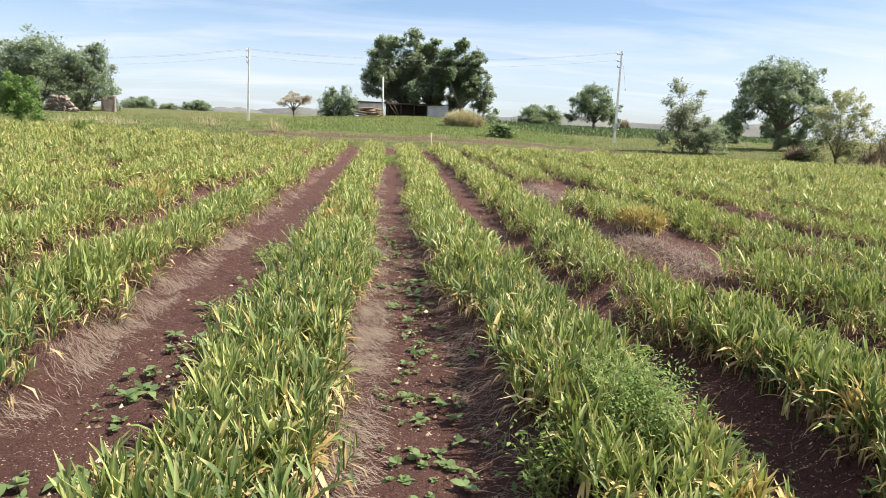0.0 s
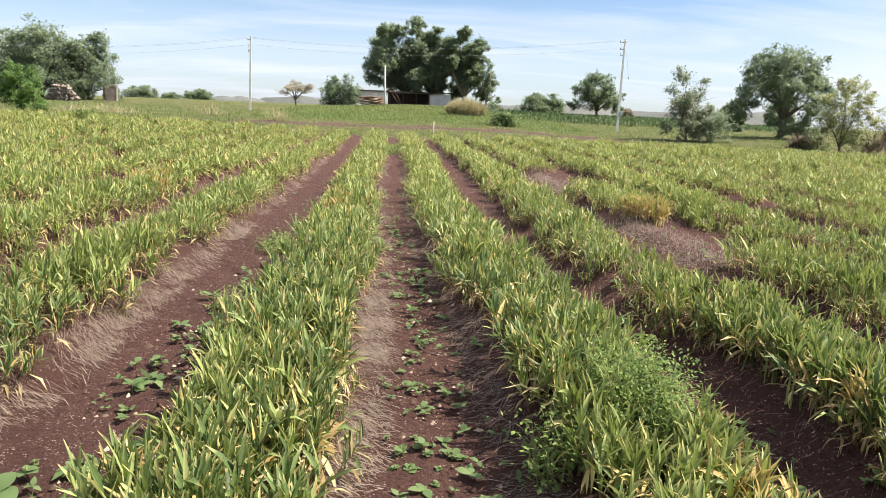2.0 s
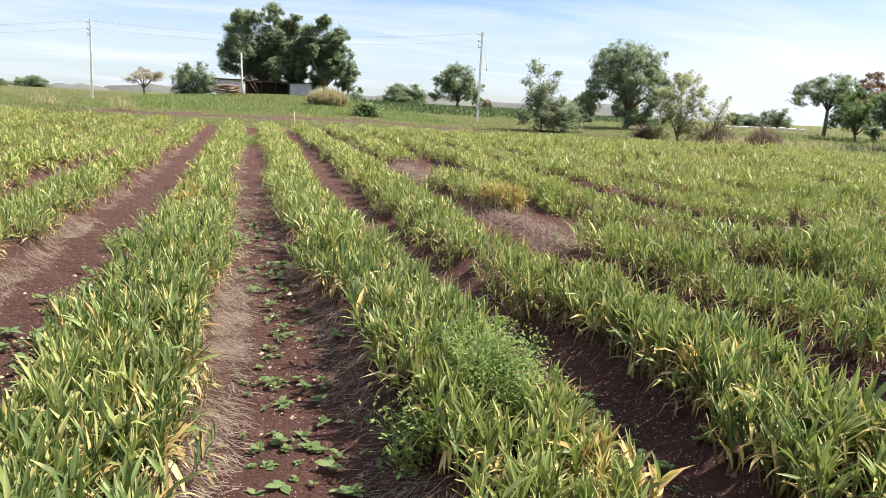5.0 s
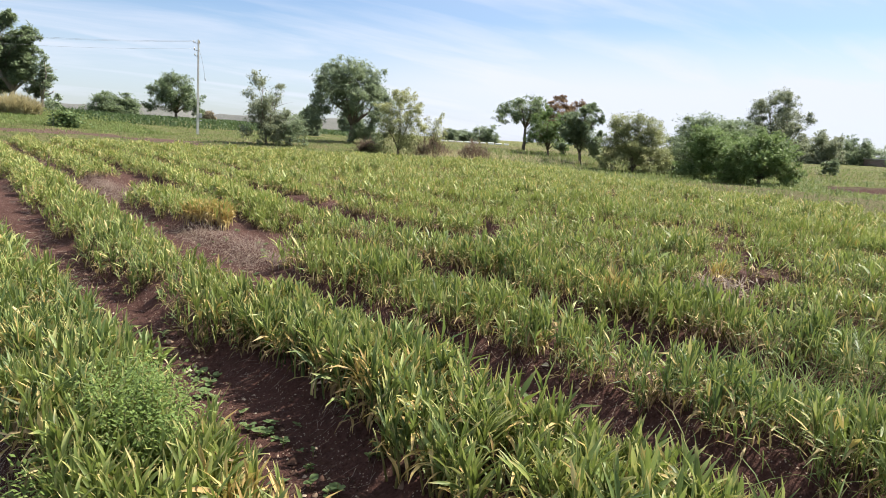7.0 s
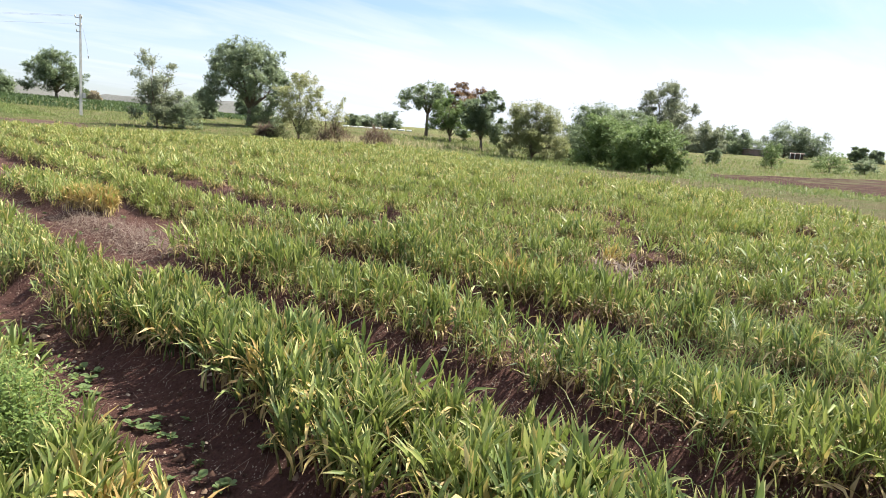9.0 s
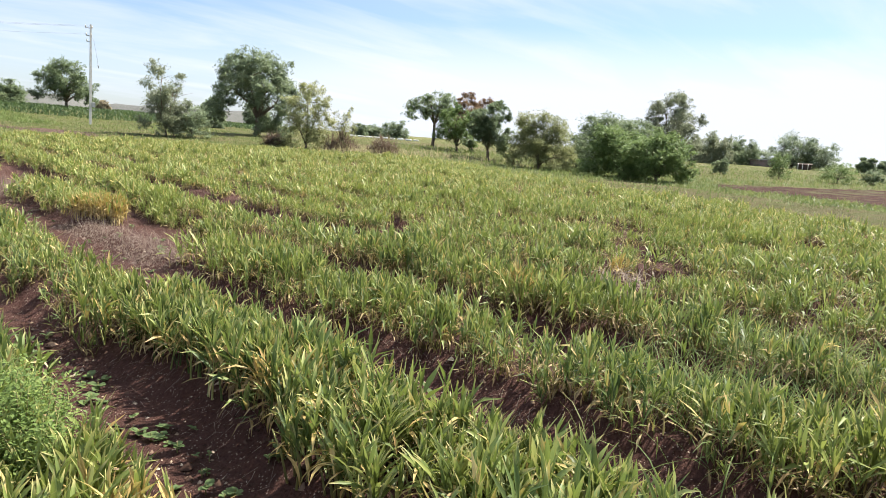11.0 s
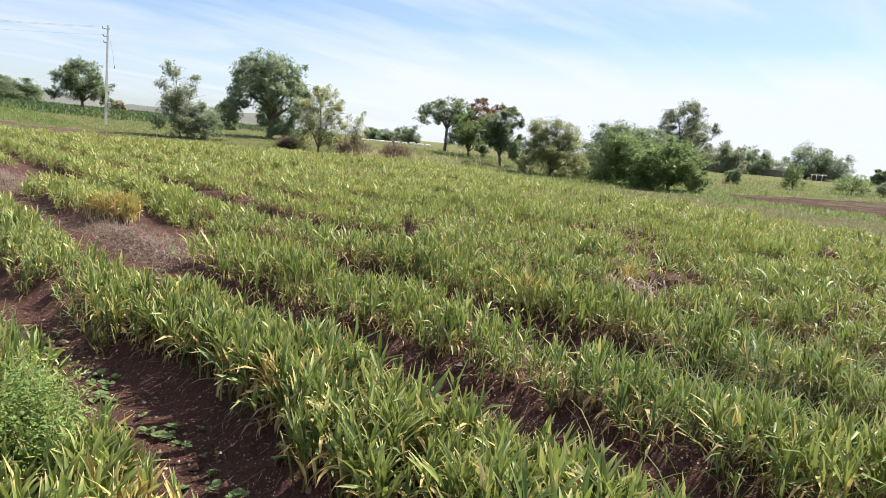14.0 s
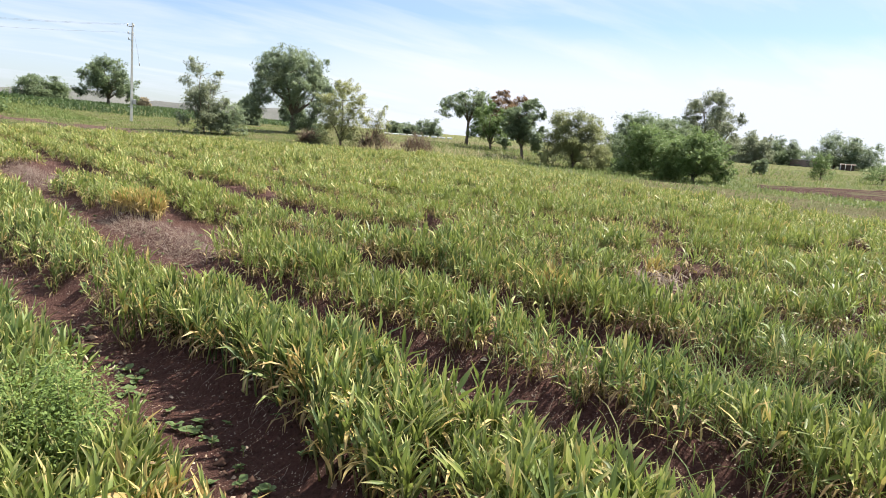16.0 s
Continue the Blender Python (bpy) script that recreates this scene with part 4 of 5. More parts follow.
def hill(x, y, w, d, h, label, seed, flat=1.0):
    rng = np.random.default_rng(seed)
    n = 48
    g = np.linspace(-1, 1, n)
    X, Y = np.meshgrid(g, g)
    q = np.sqrt(X ** 2 + Y ** 2)
    ph = rng.uniform(0, 6, 4)
    Z = np.clip(1 - q ** 1.6, 0, 1)
    Z = np.minimum(Z * 1.0, flat) / flat
    Z = Z * (1 + 0.15 * np.sin(3 * X + ph[0]) + 0.10 * np.sin(7 * X + ph[1]) + 0.06 * np.sin(15 * X + 5 * Y + ph[2])) * h
    idx = np.arange(n * n).reshape(n, n)
    quads = np.stack([idx[:-1, :-1], idx[:-1, 1:], idx[1:, 1:], idx[1:, :-1]], -1).reshape(-1, 4)
    z = ground_z(x, y) - 0.5
    me = mesh_np("hill", np.stack([x + X * w / 2, y + Y * d / 2, z + Z], -1).reshape(-1, 3), quads, None, HILL, True)
    tagged(new("hill", me), label, "hill", kind="structure")


hill(-100, 490, 60, 40, 5.6, "low rocky brown hill on the horizon", 1)
hill(-70, 600, 90, 60, 7.0, "distant flat-topped scrub hill on the horizon", 2, 0.4)
hill(330, 1500, 420, 200, 24, "long flat-topped distant ridge", 3, 0.45)
hill(800, 1750, 500, 200, 27, "long flat-topped distant ridge", 4, 0.35)

# ---- ginger plants beside the path, one by one ----
LEAF_RNG = np.random.default_rng(21)


def leaf_mesh(droop, twist, dry):
    v, q, u = blades(np.zeros((1, 3)), np.zeros(1), np.zeros(1), np.ones(1), np.array([0.128]), np.array([droop]), np.array([twist]), 5, True)
    return mesh_np("leaf", v, q, u, GINGER_DRY if dry else GINGER)


LEAVES = [leaf_mesh(LEAF_RNG.uniform(0.05, 0.7), LEAF_RNG.normal(0, 0.6), False) for _ in range(10)]
LIMP = [leaf_mesh(LEAF_RNG.uniform(1.0, 2.2), LEAF_RNG.normal(0, 0.9), True) for _ in range(4)]


def stem_mesh(seed):
    rng = random.Random(seed)
    bm = bmesh.new()
    lean = Vector((rng.gauss(0, 0.03), rng.gauss(0, 0.03), 0))
    tube(bm, [(0, 0, -0.02), lean * 0.4 + Vector((0, 0, 0.10)), lean + Vector((0, 0, 0.20))], [0.006, 0.005, 0.003], 5)
    me = bpy.data.meshes.new("shoot")
    bm.to_mesh(me)
    bm.free()
    me.materials.append(STEM)
    return me


STEMS = [stem_mesh(i) for i in range(6)]


def whole_shoot_mesh(seed, dry):
    """A stem with its leaves in one mesh."""
    rng = np.random.default_rng(seed)
    v, q, u = shoot_leaves(rng, np.zeros((1, 3)), np.array([0.25]), 13, LEAF * 0.88, 4, True, 0.24)
    a = np.linspace(0, 2 * math.pi, 4, endpoint=False)
    ring = np.stack([0.006 * np.cos(a), 0.006 * np.sin(a)], -1)
    sv = np.concatenate([np.c_[ring, np.full(4, -0.02)], np.c_[ring * 0.5, np.full(4, 0.19)]])
    sq = np.array([[i, (i + 1) % 4, 4 + (i + 1) % 4, 4 + i] for i in range(4)])
    V, Q, U = join((v, q, u), (sv, sq, np.full((8, 2), 0.3)))
    return mesh_np("shoot", V, Q, U, GINGER_DRY if dry else GINGER)


SHOOTS = [whole_shoot_mesh(100 + i, False) for i in range(16)]
DRY_SHOOTS = [whole_shoot_mesh(140 + i, True) for i in range(6)]


def ginger_plant(x, y, rng, leafy, dry=False):
    z = ground_z(x, y) - 0.01
    if dry:
        root = thing("ginger_plant", "withered straw-yellow ginger plant with curled leaves", "ginger plant", x, y, z, rng.uniform(0, 360), "withered ginger plants")
    else:
        root = thing("ginger_plant", "yellow-green ginger plant with upright pointed leaves in a ridge row", "ginger plant", x, y, z, rng.uniform(0, 360), "ginger plants in the near rows")
    for i in range(6):
        a, d = rng.uniform(0, 2 * math.pi), rng.uniform(0.01, 0.085)
        s = rng.uniform(0.76, 1.06) * float(vigour(x, y))
        here = Matrix.Translation((d * math.cos(a), d * math.sin(a), 0)) @ Euler((rng.gauss(0, 0.10), rng.gauss(0, 0.10), rng.uniform(0, 6.28))).to_matrix().to_4x4() @ Matrix.Scale(s, 4)
        if not leafy:
            ob = new("shoot", rng.choice(DRY_SHOOTS if dry else SHOOTS))
            ob.parent, ob.matrix_basis = root, here
            continue
        ob = new("shoot", rng.choice(STEMS))
        ob.parent, ob.matrix_basis = root, here
        for j in range(12):
            f = (j + rng.random()) / 12
            limp = rng.random() < 0.24 * (1.2 - f)
            el = rng.uniform(-0.2, 0.7) if limp else radians(55 + 26 * f + rng.gauss(0, 12))
            size = 0.112 * (0.65 + 0.55 * math.sin(math.pi * (0.18 + 0.72 * f))) * rng.uniform(0.8, 1.2)
            lf = new("leaf", rng.choice(LIMP if limp else LEAVES))
            lf.parent = ob
            lf.matrix_basis = Matrix.Translation((0, 0, 0.07 + 0.150 * f)) @ Euler((0, -el, math.pi * (j % 2) + rng.gauss(0, 0.5))).to_matrix().to_4x4() @ Matrix.Scale(size, 4)


def build_near_plants():
    rng = random.Random(31)
    for k in (-1, 0, 1):
        y = row_start(k) + 0.05
        while y < 3.9:
            for off in (-0.18, -0.06, 0.06, 0.18):
                yy = y + rng.uniform(-0.08, 0.08)
                x = float(row_x(k, yy)) + off + rng.uniform(-0.05, 0.05)
                if k == 0 and 2.1 < yy < 2.7 and off > 0.1:
                    continue
                ginger_plant(x, yy, rng, k >= 0 and 1.1 < yy < 2.0)
            y += 0.16


# ---- dry straw and litter on the ridges ----


def build_straw():
    rng = np.random.default_rng(41)
    sets = []
    for k in range(-4, 7):
        for side in (-1, 1):
            n = 10500 if k in (-2, -1) else 7000 if k == 0 and side < 0 else 900
            y = 0.8 + rng.beta(1.1, 2.2, n) * 15
            rx = row_x(k, y)
            x = rx + side * rng.uniform(0.22, 0.46, n)
            clump = np.sin(2.3 * y + 1.3 * k + side) + np.sin(5.1 * y + k * 2.7) + 0.6 * np.sin(11.0 * y + side)
            keep = clump > rng.normal(-0.15, 0.5, n)
            x, y = x[keep], y[keep]
            m = len(x)
            P = np.stack([x, y, height(x, y) + rng.uniform(0.002, 0.016, m)], -1)
            az = np.where(side > 0, 0.0, math.pi) + rng.normal(0, 0.8, m) - side * 0.3
            sets.append(blades(P, az, np.radians(rng.normal(-14, 10, m)), rng.uniform(0.04, 0.13, m), rng.uniform(0.0015, 0.0034, m), np.radians(rng.uniform(5, 35, m)), rng.normal(0, 0.4, m), 2, False))
    # matted straw on the flank beside the path
    for k, side, n, y1 in ((-1, 1, 7000, 5.5), (0, -1, 1800, 6.0), (-2, 1, 3500, 8.0)):
        y = rng.uniform(1.0, y1, n)
        x = row_x(k, y) + side * (0.26 + 0.24 * rng.beta(1.4, 1.8, n))
        keep = np.sin(4.1 * y + k) + np.sin(9.7 * y) > rng.normal(-0.9, 0.6, n)
        x, y = x[keep], y[keep]
        m = len(x)
        P = np.stack([x, y, height(x, y) + rng.uniform(0.003, 0.022, m)], -1)
        az = (0.0 if side > 0 else math.pi) - 0.35 + rng.normal(0, 0.45, m)
        sets.append(blades(P, az, np.radians(rng.normal(-12, 9, m)), rng.uniform(0.05, 0.15, m), rng.uniform(0.0018, 0.0045, m), np.radians(rng.uniform(5, 40, m)), rng.normal(0, 0.4, m), 3, False))
    # coarser litter along the flanks further out
    for k, side in ((-3, 1), (-2, 1), (-1, 1), (0, -1), (1, -1), (2, -1)):
        n = 1700
        y = rng.uniform(6.0, 26.0, n)
        x = row_x(k, y) + side * (0.28 + 0.24 * rng.beta(1.4, 1.8, n))
        keep = np.sin(2.3 * y + k) + np.sin(5.3 * y) > rng.normal(-0.4, 0.6, n)
        x, y = x[keep], y[keep]
        m = len(x)
        P = np.stack([x, y, height(x, y) + rng.uniform(0.005, 0.025, m)], -1)
        az = (0.0 if side > 0 else math.pi) - 0.35 + rng.normal(0, 0.4, m)
        sets.append(blades(P, az, np.radians(rng.normal(-10, 9, m)), rng.uniform(0.08, 0.22, m), rng.uniform(0.004, 0.010, m), np.radians(rng.uniform(5, 40, m)), rng.normal(0, 0.4, m), 3, False))
    # the bare stretch of one ridge is covered with straw
    for y0, y1, n in ((5.8, 8.5, 2300), (11.8, 15.8, 2600)):
        y = rng.uniform(y0, y1, n)
        x = row_x(2, y) - 0.24 + rng.normal(0, 0.13, n)
        P = np.stack([x, y, height(x, y) + rng.uniform(0.004, 0.05, n)], -1)
        sets.append(blades(P, rng.uniform(0, 2 * math.pi, n), np.radians(np.where(rng.random(n) < 0.2, rng.uniform(25, 80, n), rng.normal(2, 12, n))), rng.uniform(0.06, 0.19, n), rng.uniform(0.002, 0.005, n), np.radians(rng.uniform(0, 30, n)), rng.normal(0, 0.4, n), 3, False))
    # pale bare spot further out
    n = 300
    x, y = rng.normal(5.60, 0.20, n), rng.normal(3.12, 0.14, n)
    P = np.stack([x, y, height(x, y) + rng.uniform(0.01, 0.12, n)], -1)
    sets.append(blades(P, rng.uniform(0, 2 * math.pi, n), np.radians(rng.normal(20, 30, n)), rng.uniform(0.08, 0.2, n), rng.uniform(0.006, 0.014, n), np.radians(rng.uniform(0, 60, n)), rng.normal(0, 0.6, n), 4, False))
    V, Q, U = join(*sets)
    tagged(new("dry_straw", mesh_np("dry_straw", V, Q, U, STRAW)), "pale brown dry straw and roots lying on the ridge flanks", "straw", kind="stuff")


def build_dry_plants():
    """The withered end of a row, and yellowed plants elsewhere."""
    rng = random.Random(43)
    for k, y0, y1, n in ((2, 8.25, 8.75, 17), (-1, 7.4, 9.0, 12), (-3, 9.2, 10.6, 10), (3, 2.7, 3.4, 2), (4, 3.0, 3.4, 1), (1, 2.1, 2.5, 3), (0, 1.3, 1.7, 2)):
        for _ in range(n):
            y = rng.uniform(y0, y1)
            ginger_plant(float(row_x(k, y)) + rng.uniform(-0.25, 0.25), y, rng, False, True)


def build_soil_crumbs():
    rng = np.random.default_rng(47)
    n = 12000
    k = rng.integers(-3, 6, n)
    y = 1.2 + rng.beta(1.0, 2.4, n) * 11
    x = FIRST + SPACING * k + 0.12 + rng.normal(0, 0.17, n)
    r = rng.gamma(1.8, 0.0036, n) + 0.002
    z = height(x, y)
    base = np.array([[1, 0, 0], [0, 1, 0], [-1, 0, 0], [0, -1, 0], [0, 0, 0.9], [0.2, 0.1, 0.8]])
    V = np.stack([x, y, z], -1)[:, None] + base[None] * r[:, None, None] * rng.uniform(0.6, 1.3, (n, 6, 3))
    q = np.array([[0, 1, 5, 4], [1, 2, 4, 5], [2, 3, 5, 4], [3, 0, 4, 5]])
    Q = (np.arange(n)[:, None, None] * 6 + q[None]).reshape(-1, 4)
    M = Mat("soil_crumb")
    M.surface(M.ramp(island(M), [(0.0, (0.045, 0.026, 0.020)), (0.70, (0.10, 0.062, 0.048)), (0.84, (0.30, 0.22, 0.16)), (1.0, (0.45, 0.38, 0.30))]), 0.9, spec=0.1)
    tagged(new("soil_crumbs", mesh_np("soil_crumbs", V.reshape(-1, 3), Q, None, M.m)), "small dark clods and pale grit in the furrows", "soil crumbs", kind="stuff")


# ---- weeds ----


def oval_leaf(seed):
    rng = np.random.default_rng(seed)
    s = np.linspace(0, 1, 6)
    w = np.array([0.16, 0.66, 0.90, 0.88, 0.62, 0.14]) / 2
    x = s
    z = 0.10 * np.sin(s * 2.2) - 0.16 * s ** 2
    V = np.concatenate([np.stack([x, w, z + 0.10 * w], -1), np.stack([x, 0 * w, z], -1), np.stack([x, -w, z + 0.10 * w], -1)])
    Q = [[c * 6 + i, c * 6 + i + 1, (c + 1) * 6 + i + 1, (c + 1) * 6 + i] for c in (0, 1) for i in range(5)]
    return mesh_np("leaf", V, Q, np.zeros((18, 2)), WEED, True)


OVAL = [oval_leaf(i) for i in range(2)]


def weed(x, y, size, rng, tall=0.03):
    root = thing("weed_seedling", "small broad-leaved green weed growing in a bare furrow", "weed", x, y, ground_z(x, y), rng.uniform(0, 360), "weeds in the furrows")
    bm = bmesh.new()
    tube(bm, [(0, 0, -0.01), (0.003, 0, tall * 0.5), (0, 0.002, tall + 0.01)], [0.003, 0.0025, 0.002], 5)
    part("stem", bm, STEM, root)
    for i in range(rng.randint(5, 8)):
        lf = new("leaf", rng.choice(OVAL))
        lf.parent = root
        lf.matrix_basis = Matrix.Translation((0, 0, tall * rng.uniform(0.5, 1.1))) @ Euler((rng.gauss(0, 0.2), rng.uniform(-0.7, 0.05), 2.4 * i + rng.gauss(0, 0.2))).to_matrix().to_4x4() @ Matrix.Scale(size * rng.uniform(0.6, 1.15), 4)


def build_weeds():
    rng = random.Random(51)
    spots = [(-0.01, 2.38), (0.07, 2.42), (0.20, 2.33), (0.06, 3.38), (0.02, 3.07), (0.18, 3.07), (-0.02, 4.72), (0.12, 5.55), (0.20, 4.73), (0.14, 3.93), (-0.06, 5.33), (0.02, 7.52),
             (0.02, 2.24), (-1.11, 3.92), (-1.32, 3.30), (-1.22, 3.34), (-1.10, 3.39), (-1.10, 3.52), (-1.11, 4.35), (-1.15, 5.13), (-1.22, 2.97), (-1.31, 2.19), (-1.24, 3.70),
             (1.45, 3.42), (1.36, 3.12), (1.39, 2.64), (1.41, 2.56), (1.46, 1.95), (1.45, 2.40), (1.66, 2.01), (1.62, 4.88), (2.69, 3.14), (2.84, 3.06), (1.42, 3.22), (1.40, 2.05), (3.05, 6.5), (3.25, 6.9), (3.00, 7.4), (3.30, 7.9)]
    for x, y in spots:
        size = rng.uniform(0.03, 0.05)
        weed(x, y, size, rng, rng.uniform(0.015, 0.05))
        for _ in range(rng.randint(1, 3)):
            weed(x + rng.gauss(0, 0.06), y + rng.gauss(0, 0.09), size * rng.uniform(0.45, 0.8), rng, rng.uniform(0.01, 0.03))
    weed(-1.33, 2.02, 0.095, rng, 0.06)
    for _ in range(60):
        k = rng.choice((-2, -1, 0, 1, 2))
        y = rng.uniform(2.0, 11.0)
        weed(FIRST + SPACING * k + 0.08 + rng.gauss(0, 0.13), y, rng.uniform(0.018, 0.035), rng, 0.015)


def build_seedlings():
    """The many small seedlings scattered along the furrows."""
    rng = np.random.default_rng(57)
    n = 520
    k = rng.choice([-2, -1, -1, -1, 0, 0, 0, 0, 1, 1, 2], n)
    y = 1.9 + 9.0 * rng.beta(1.2, 2.0, n)
    keep = np.sin(3.1 * y + 2 * k) + np.sin(7.3 * y + k) > rng.normal(-0.7, 0.6, n)
    k, y = k[keep], y[keep]
    x = row_x(k, y) - SPACING / 2 + 0.04 + rng.normal(0, 0.12, len(y))
    i = np.repeat(np.arange(len(x)), 6)
    m = len(i)
    s = (rng.gamma(3.0, 0.008, len(x)) + 0.012)[i] * rng.uniform(0.6, 1.2, m)
    P = np.stack([x[i], y[i], height(x[i], y[i]) + 0.008 + 0.35 * s], -1)
    v = blades(P, rng.uniform(0, 2 * math.pi, m), rng.normal(0.35, 0.3, m), s, s * 0.62, rng.uniform(0.2, 0.9, m), rng.normal(0, 0.3, m), 4, False)
    tagged(new("weed_seedlings", mesh_np("weed_seedlings", *v, WEED)), "tiny light green weed seedlings scattered in the furrows", "weeds", kind="stuff")


FEATHER = crown_material("feathery_weed_leaf", (0.110, 0.175, 0.048), (0.190, 0.275, 0.075), (0.290, 0.360, 0.105), 4)


def feathery_weed(name, label, x, y, rx, ry, h, n, seed, size=0.022):
    """A soft weed with many tiny leaflets on thin branching stems."""
    rng = np.random.default_rng(seed)
    m = 46
    a, q = rng.uniform(0, 2 * math.pi, m), np.sqrt(rng.random(m))
    fx, fy = x + rx * q * np.cos(a), y + ry * q * np.sin(a)
    foot = np.stack([fx, fy, height(fx, fy)], -1)
    top = foot + np.stack([rng.normal(0, 0.06, m), rng.normal(0, 0.08, m), h * (1.1 - 0.5 * q ** 2) * rng.uniform(0.7, 1.1, m)], -1)
    i = rng.integers(0, m, n)
    f = rng.uniform(0.25, 1.05, n)[:, None]
    P = foot[i] * (1 - f) + top[i] * f + rng.normal(0, 0.035, (n, 3))
    s = size * rng.uniform(0.6, 1.4, n)
    leaves = blades(P, rng.uniform(0, 2 * math.pi, n), rng.normal(0.1, 0.5, n), s, s * 0.55, rng.uniform(0, 0.6, n), rng.normal(0, 0.5, n), 3, False)
    root = thing(name, label, "weed", x, y, ground_z(x, y))
    at = np.array([x, y, ground_z(x, y)])
    v, f, u = leaves
    ob = new("foliage", mesh_np("foliage", v - at, f, u, FEATHER))
    ob.parent = root
    for a, b in zip(foot - at, top - at):
        bm = bmesh.new()
        tube(bm, [a, (a + b) / 2 + rng.normal(0, 0.006, 3), b], [0.0035, 0.003, 0.0015], 4)
        part("stem", bm, STEM, root)


def fine_grass(name, label, x, y, rx, ry, h, n, seed, material):
    rng = np.random.default_rng(seed)
    px, py = rng.normal(x, rx, n), rng.normal(y, ry, n)
    P = np.stack([px, py, height(px, py)], -1)
    v = blades(P, rng.uniform(0, 2 * math.pi, n), np.radians(rng.normal(66, 14, n)), h * rng.uniform(0.6, 1.2, n), np.full(n, 0.006), np.radians(rng.uniform(20, 110, n)), rng.normal(0, 0.5, n), 5, False)
    tagged(new(name, mesh_np(name, *v, material)), label, "grass")


# ---- verges, banks and neighbouring crops ----


def scatter(rng, n, x0, x1, y0, y1, keep):
    x, y = rng.uniform(x0, x1, n), rng.uniform(y0, y1, n)
    k = keep(x, y)
    return x[k], y[k]


def tufts(rng, x, y, h, w):
    m = len(x)
    P = np.stack([x, y, height(x, y) - 0.02], -1)
    return blades(P, rng.uniform(0, 2 * math.pi, m), np.radians(rng.normal(68, 14, m)), h * rng.uniform(0.5, 1.3, m), w * rng.uniform(0.6, 1.3, m), np.radians(rng.uniform(10, 90, m)), rng.normal(0, 0.5, m), 3, False)


def build_verges():
    rng = np.random.default_rng(61)
    beyond = lambda x, y: ~in_field(x, y, -0.3)
    sets = []
    x, y = scatter(rng, 26000, -40, 26, 34, 60, lambda x, y: beyond(x, y) & ~((y - field_end(x) > 5.0) & (y - field_end(x) < 7.6) & (np.sin(2.1 * x) + np.sin(0.7 * x + 2 * y) < 0.6) & (x > -9) & (x < 13)))
    sets.append(tufts(rng, x, y, 0.17, 0.04))
    x, y = scatter(rng, 26000, -9, 14, 46, 68, lambda x, y: y > 46.5 + 0.02 * x)
    sets.append(tufts(rng, x, y, 0.24, 0.05))
    x, y = scatter(rng, 22000, 16, 44, 8, 40, lambda x, y: beyond(x, y) & ((x - field_right(y) > 0.3) & (rng.random(len(x)) < np.where((x - field_right(y) < 9) & (y < 18.5), 0.20, 1.0)) & ~ploughed(x, y)))
    sets.append(tufts(rng, x, y, 0.24, 0.045))
    x, y = scatter(rng, 9000, 40, 75, 5, 45, lambda x, y: ~ploughed(x, y))
    sets.append(tufts(rng, x, y, 0.25, 0.06))
    # weeds in the bare strip along the crop, and a green line past it
    x, y = scatter(rng, 7000, 14, 40, -2, 22, lambda x, y: (x - field_right(y) > 0.2) & (x - field_right(y) < 9) & (np.sin(1.3 * x + 0.8 * y) + np.sin(0.9 * y - 1.7 * x) > 0.5))
    sets.append(tufts(rng, x, y, 0.10, 0.05))
    x, y = scatter(rng, 26000, 16, 42, -2, 30, lambda x, y: (x - field_right(y) > 8.8) & (x - field_right(y) < 14) & ~ploughed(x, y))
    sets.append(tufts(rng, x, y, 0.16, 0.05))
    V, Q, U = join(*sets)
    tagged(new("verge_grass", mesh_np("verge_grass", V, Q, U, GRASS_BLADE)), "rough green grass on the verges and banks", "grass", kind="stuff")
    # the low dark crop on the far plot, in rows
    x, y = scatter(rng, 30000, 9, 45, 60, 104, lambda x, y: (np.sin(2 * math.pi * (y - 0.25 * x) / 3.0) > -0.2) & (np.abs(x - 0.36 * y) < 16) & (x > 10))
    V, Q, U = tufts(rng, x, y, 0.38, 0.14)
    tagged(new("far_crop", mesh_np("far_crop", V, Q, U, CROP_DARK)), "low dark green crop standing in the far plot", "crop", kind="stuff")
    # tan dead grass
    for i, (x, y, rx, ry, h, n) in enumerate([(-17.5, 44.5, 1.2, 0.5, 0.6, 500), (-11.4, 47.5, 0.5, 0.4, 0.8, 160), (-6.6, 43.6, 0.35, 0.3, 0.9, 160), (25.5, 33.0, 1.6, 0.8, 0.5, 420), (30.0, 31.0, 2.0, 1.2, 0.45, 400)]):
        fine = np.random.default_rng(300 + i)
        px, py = fine.normal(x, rx, n), fine.normal(y, ry, n)
        v = tufts(fine, px, py, h, 0.03)
        tagged(new("dead_grass_tuft", mesh_np("dead_grass_tuft", *v, STALK)), "tan tuft of dead grass at the field edge", "grass", "dead grass tufts", "stuff")


def build_castor():
    rng = np.random.default_rng(71)
    n = 800
    x, y = rng.normal(7.6, 0.42, n), rng.normal(47.0, 0.3, n)
    P = np.stack([x, y, height(x, y) + rng.uniform(0.05, 0.85, n)], -1)
    s = rng.uniform(0.12, 0.24, n)
    v = blades(P, rng.uniform(0, 2 * math.pi, n), rng.normal(0.1, 0.4, n), s, s * 0.9, rng.uniform(0.2, 0.9, n), rng.normal(0, 0.4, n), 4, False)
    tagged(new("castor_bush", mesh_np("castor_bush", *v, WEED)), "low broad-leaved green bush on the grass strip", "bush")


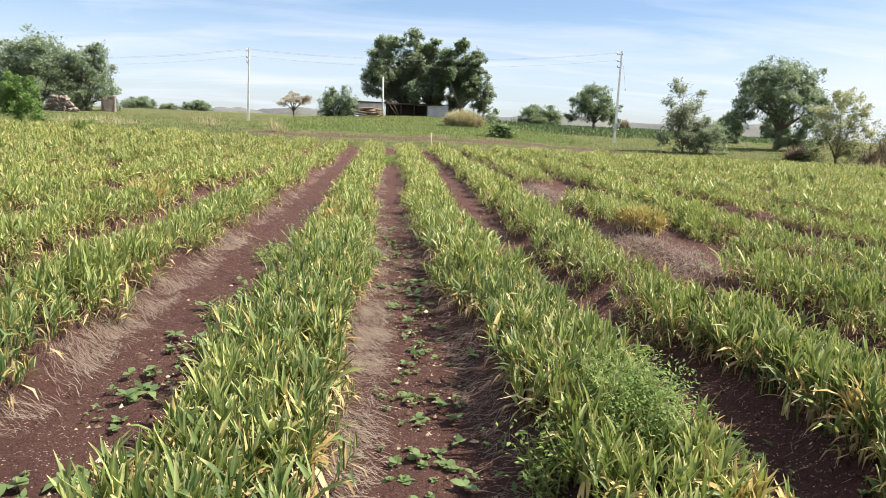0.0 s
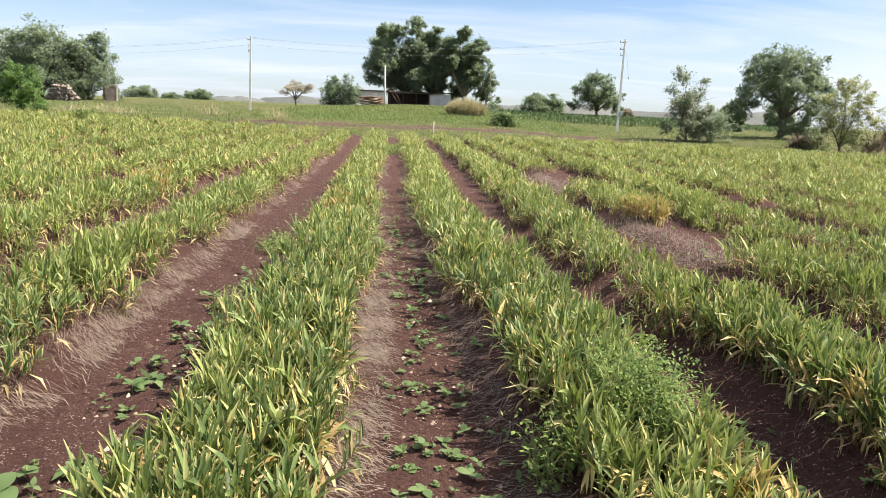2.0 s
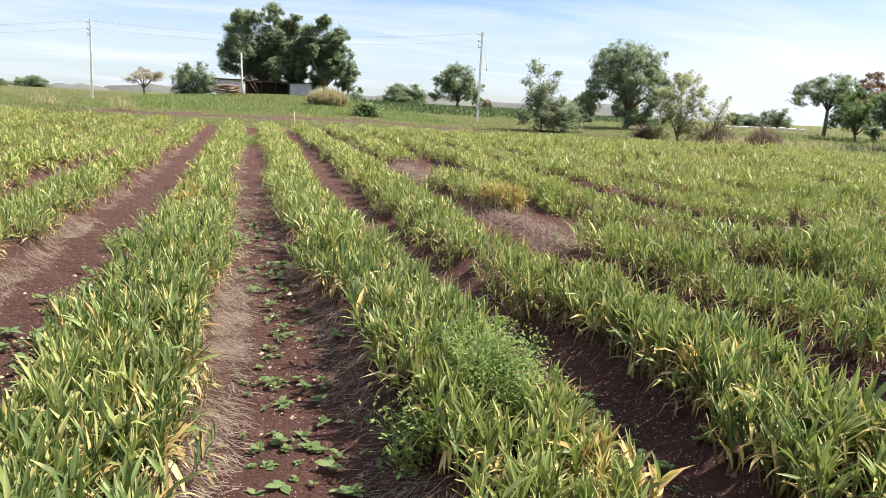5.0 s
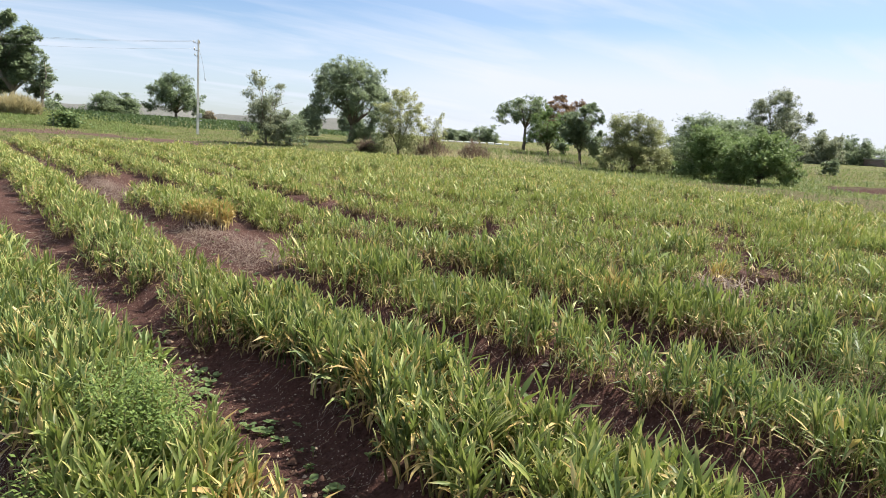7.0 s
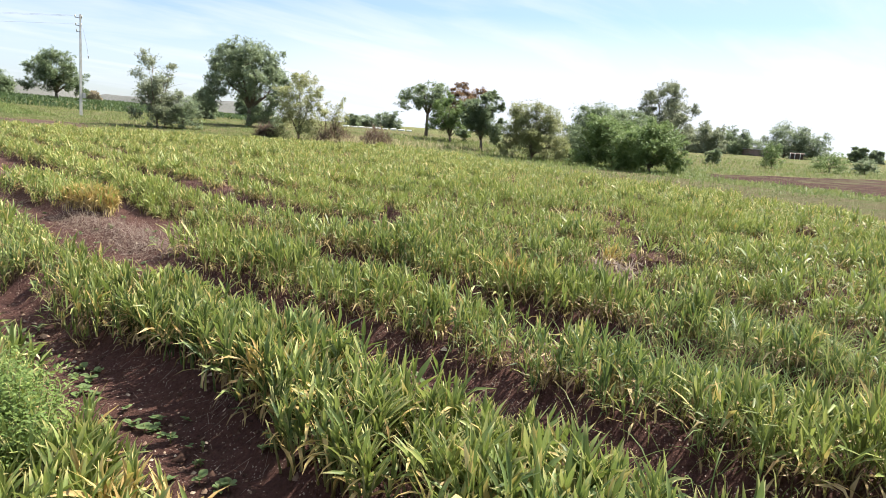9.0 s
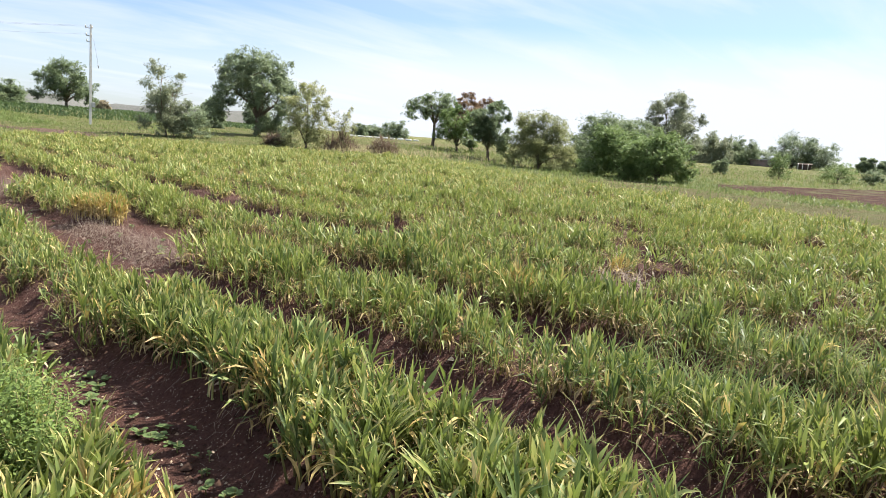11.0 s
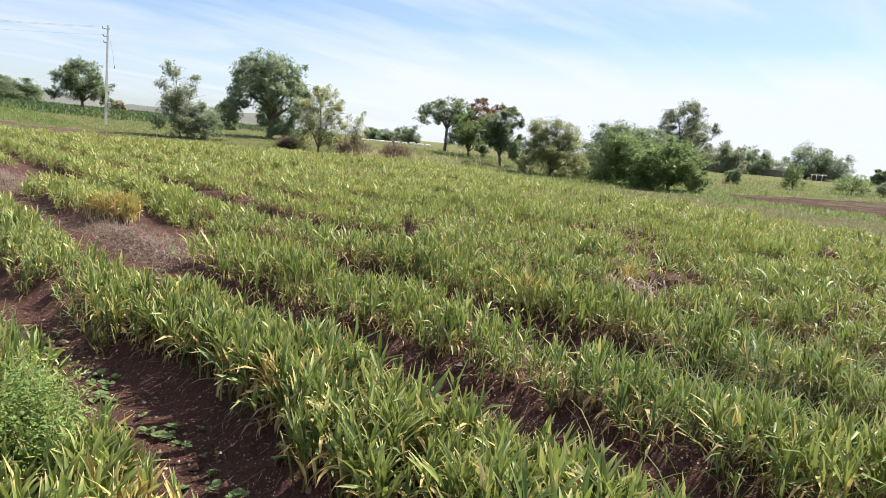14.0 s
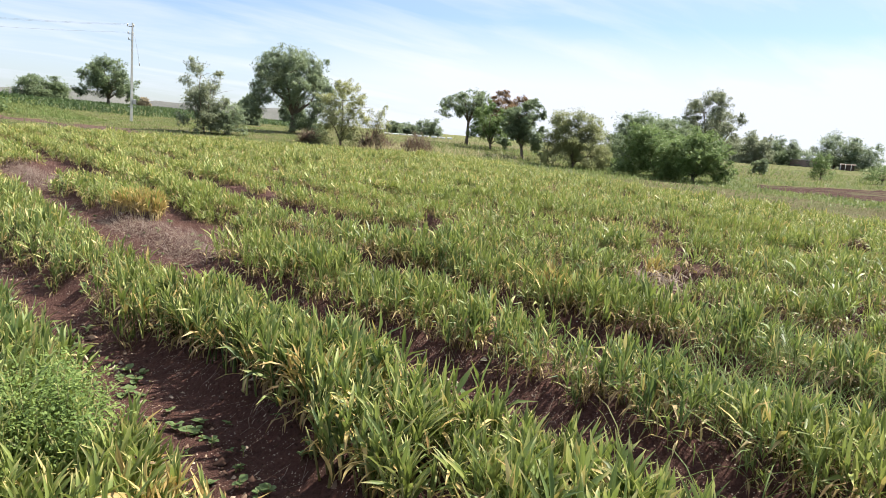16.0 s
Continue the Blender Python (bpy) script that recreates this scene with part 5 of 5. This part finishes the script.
def build_odds():
    z = ground_z(2.4, 36.8)
    st = thing("marker_stake", "pale wooden stake at the end of the rows", "stake", 2.2, 36.8, z)
    bm = bmesh.new()
    tube(bm, [(0, 0, -0.1), (0.02, 0, 0.4), (0.05, 0, 0.85)], [0.05, 0.045, 0.035], 7)
    part("post", bm, plain_material("weathered_wood", (0.45, 0.36, 0.24), 0.9), st)
    white = plain_material("white_sheet", (0.75, 0.75, 0.73), 0.6)
    rng = random.Random(9)
    for i in range(9):
        x, y = 56.9 + 0.8 * i, 76.1 - 0.66 * i
        bm = bmesh.new()
        box(bm, 0, 0, 0.12, 0.9 * rng.uniform(0.7, 1.1), 0.5, 0.24 + rng.uniform(-0.08, 0.08), 0.06)
        me = bpy.data.meshes.new("filled_sack")
        bm.to_mesh(me)
        bm.free()
        me.materials.append(white)
        ob = new("filled_sack", me)
        ob.matrix_basis = pose(x, y, ground_z(x, y), 0, 0, rng.uniform(-50, -30))
        tagged(ob, "white filled sack lying in a line on far land", "sack", "sacks laid in a line")
    brick = plain_material("old_brick", (0.27, 0.20, 0.17), 0.9, scale=2)
    hut = thing("brick_hut", "low brown brick hut far off on the plain", "hut", 111.6, 44.9, ground_z(111.6, 44.9), -68)
    bm = bmesh.new()
    box(bm, 0, 0, 0.45, 3.6, 2.2, 1.1, 0.03)
    part("wall", bm, brick, hut)
    bm = bmesh.new()
    box(bm, 0, 0, 1.02, 3.9, 2.5, 0.12, 0.02)
    part("roof", bm, SHEET, hut)
    shed = thing("low_shed", "low dark shed with white posts under far trees", "shed", 108.9, 37.8, ground_z(108.9, 37.8), -70)
    bm = bmesh.new()
    box(bm, 0, 0, 0.35, 1.6, 1.4, 0.8, 0.02)
    part("wall", bm, DARKWOOD, shed)
    for px in (-0.9, -0.3, 0.4):
        bm = bmesh.new()
        tube(bm, [(px, -0.95, -0.1), (px + 0.02, -0.95, 0.4), (px, -0.9, 0.85)], [0.055, 0.05, 0.045], 7)
        part("post", bm, CONCRETE, shed)
    bm = bmesh.new()
    box(bm, 0, 0, 0.8, 2.0, 1.7, 0.08, 0.02, Matrix.Rotation(radians(6), 4, "X"))
    part("roof", bm, DARKWOOD, shed)
    brushwood = crown_material("dead_twigs", (0.10, 0.07, 0.05), (0.17, 0.12, 0.09), (0.24, 0.18, 0.13))
    for i, (x, y, w, h) in enumerate([(24.8, 33.9, 2.2, 1.1), (27.2, 33.0, 2.0, 0.9), (22.0, 36.6, 1.0, 0.55)]):
        r = np.random.default_rng(80 + i)
        n = 900
        a, q = r.uniform(0, 2 * math.pi, n), np.sqrt(r.random(n))
        px, py = x + w / 2 * q * np.cos(a), y + w / 3 * q * np.sin(a)
        P = np.stack([px, py, height(px, py) + h * (1 - q ** 2) * r.random(n)], -1)
        v = blades(P, r.uniform(0, 2 * math.pi, n), r.normal(0.3, 0.5, n), r.uniform(0.3, 0.8, n), np.full(n, 0.035), r.uniform(-0.5, 0.8, n), r.normal(0, 0.5, n), 4, False)
        tagged(new("brush_heap", mesh_np("brush_heap", *v, brushwood)), "heap of cut brown thorn brush on the bank", "brush heap", "brush heaps", "stuff")


build_verges()
build_castor()
build_odds()
build_dry_plants()
build_straw()
build_soil_crumbs()
feathery_weed("feathery_weed", "soft feathery green weed overgrowing the ginger row", 0.83, 2.20, 0.13, 0.34, 0.33, 17000, 91, 0.014)
feathery_weed("feathery_weed", "low feathery green weed at the foot of a row", 0.55, 2.10, 0.10, 0.16, 0.18, 1100, 92)
feathery_weed("feathery_weed", "spreading small-leaved weed mat in a furrow", -1.10, 6.50, 0.17, 0.35, 0.10, 1200, 93)
feathery_weed("feathery_weed", "small feathery weed tuft in a furrow", -1.11, 4.35, 0.06, 0.10, 0.13, 420, 94)
feathery_weed("tall_weed", "dark broad-leaved weed standing above the ginger", -12.9, 31.0, 0.30, 0.30, 0.62, 420, 98, 0.10)
feathery_weed("tall_weed", "dark leafy weed standing above the ginger", -13.6, 34.4, 0.34, 0.30, 0.66, 460, 99, 0.10)
feathery_weed("feathery_weed", "green weed patch filling the far furrow", 0.05, 23.6, 0.35, 1.6, 0.25, 1500, 95, 0.05)
fine_grass("weedy_grass", "fine bluish green grass among the ginger", 4.6, 1.25, 0.5, 0.45, 0.34, 1500, 96, GRASS_BLADE)
fine_grass("weedy_grass", "fine arching green grass between two rows", 3.6, 1.0, 0.35, 0.3, 0.34, 800, 97, GRASS_BLADE)
build_near_plants()
build_weeds()
build_seedlings()
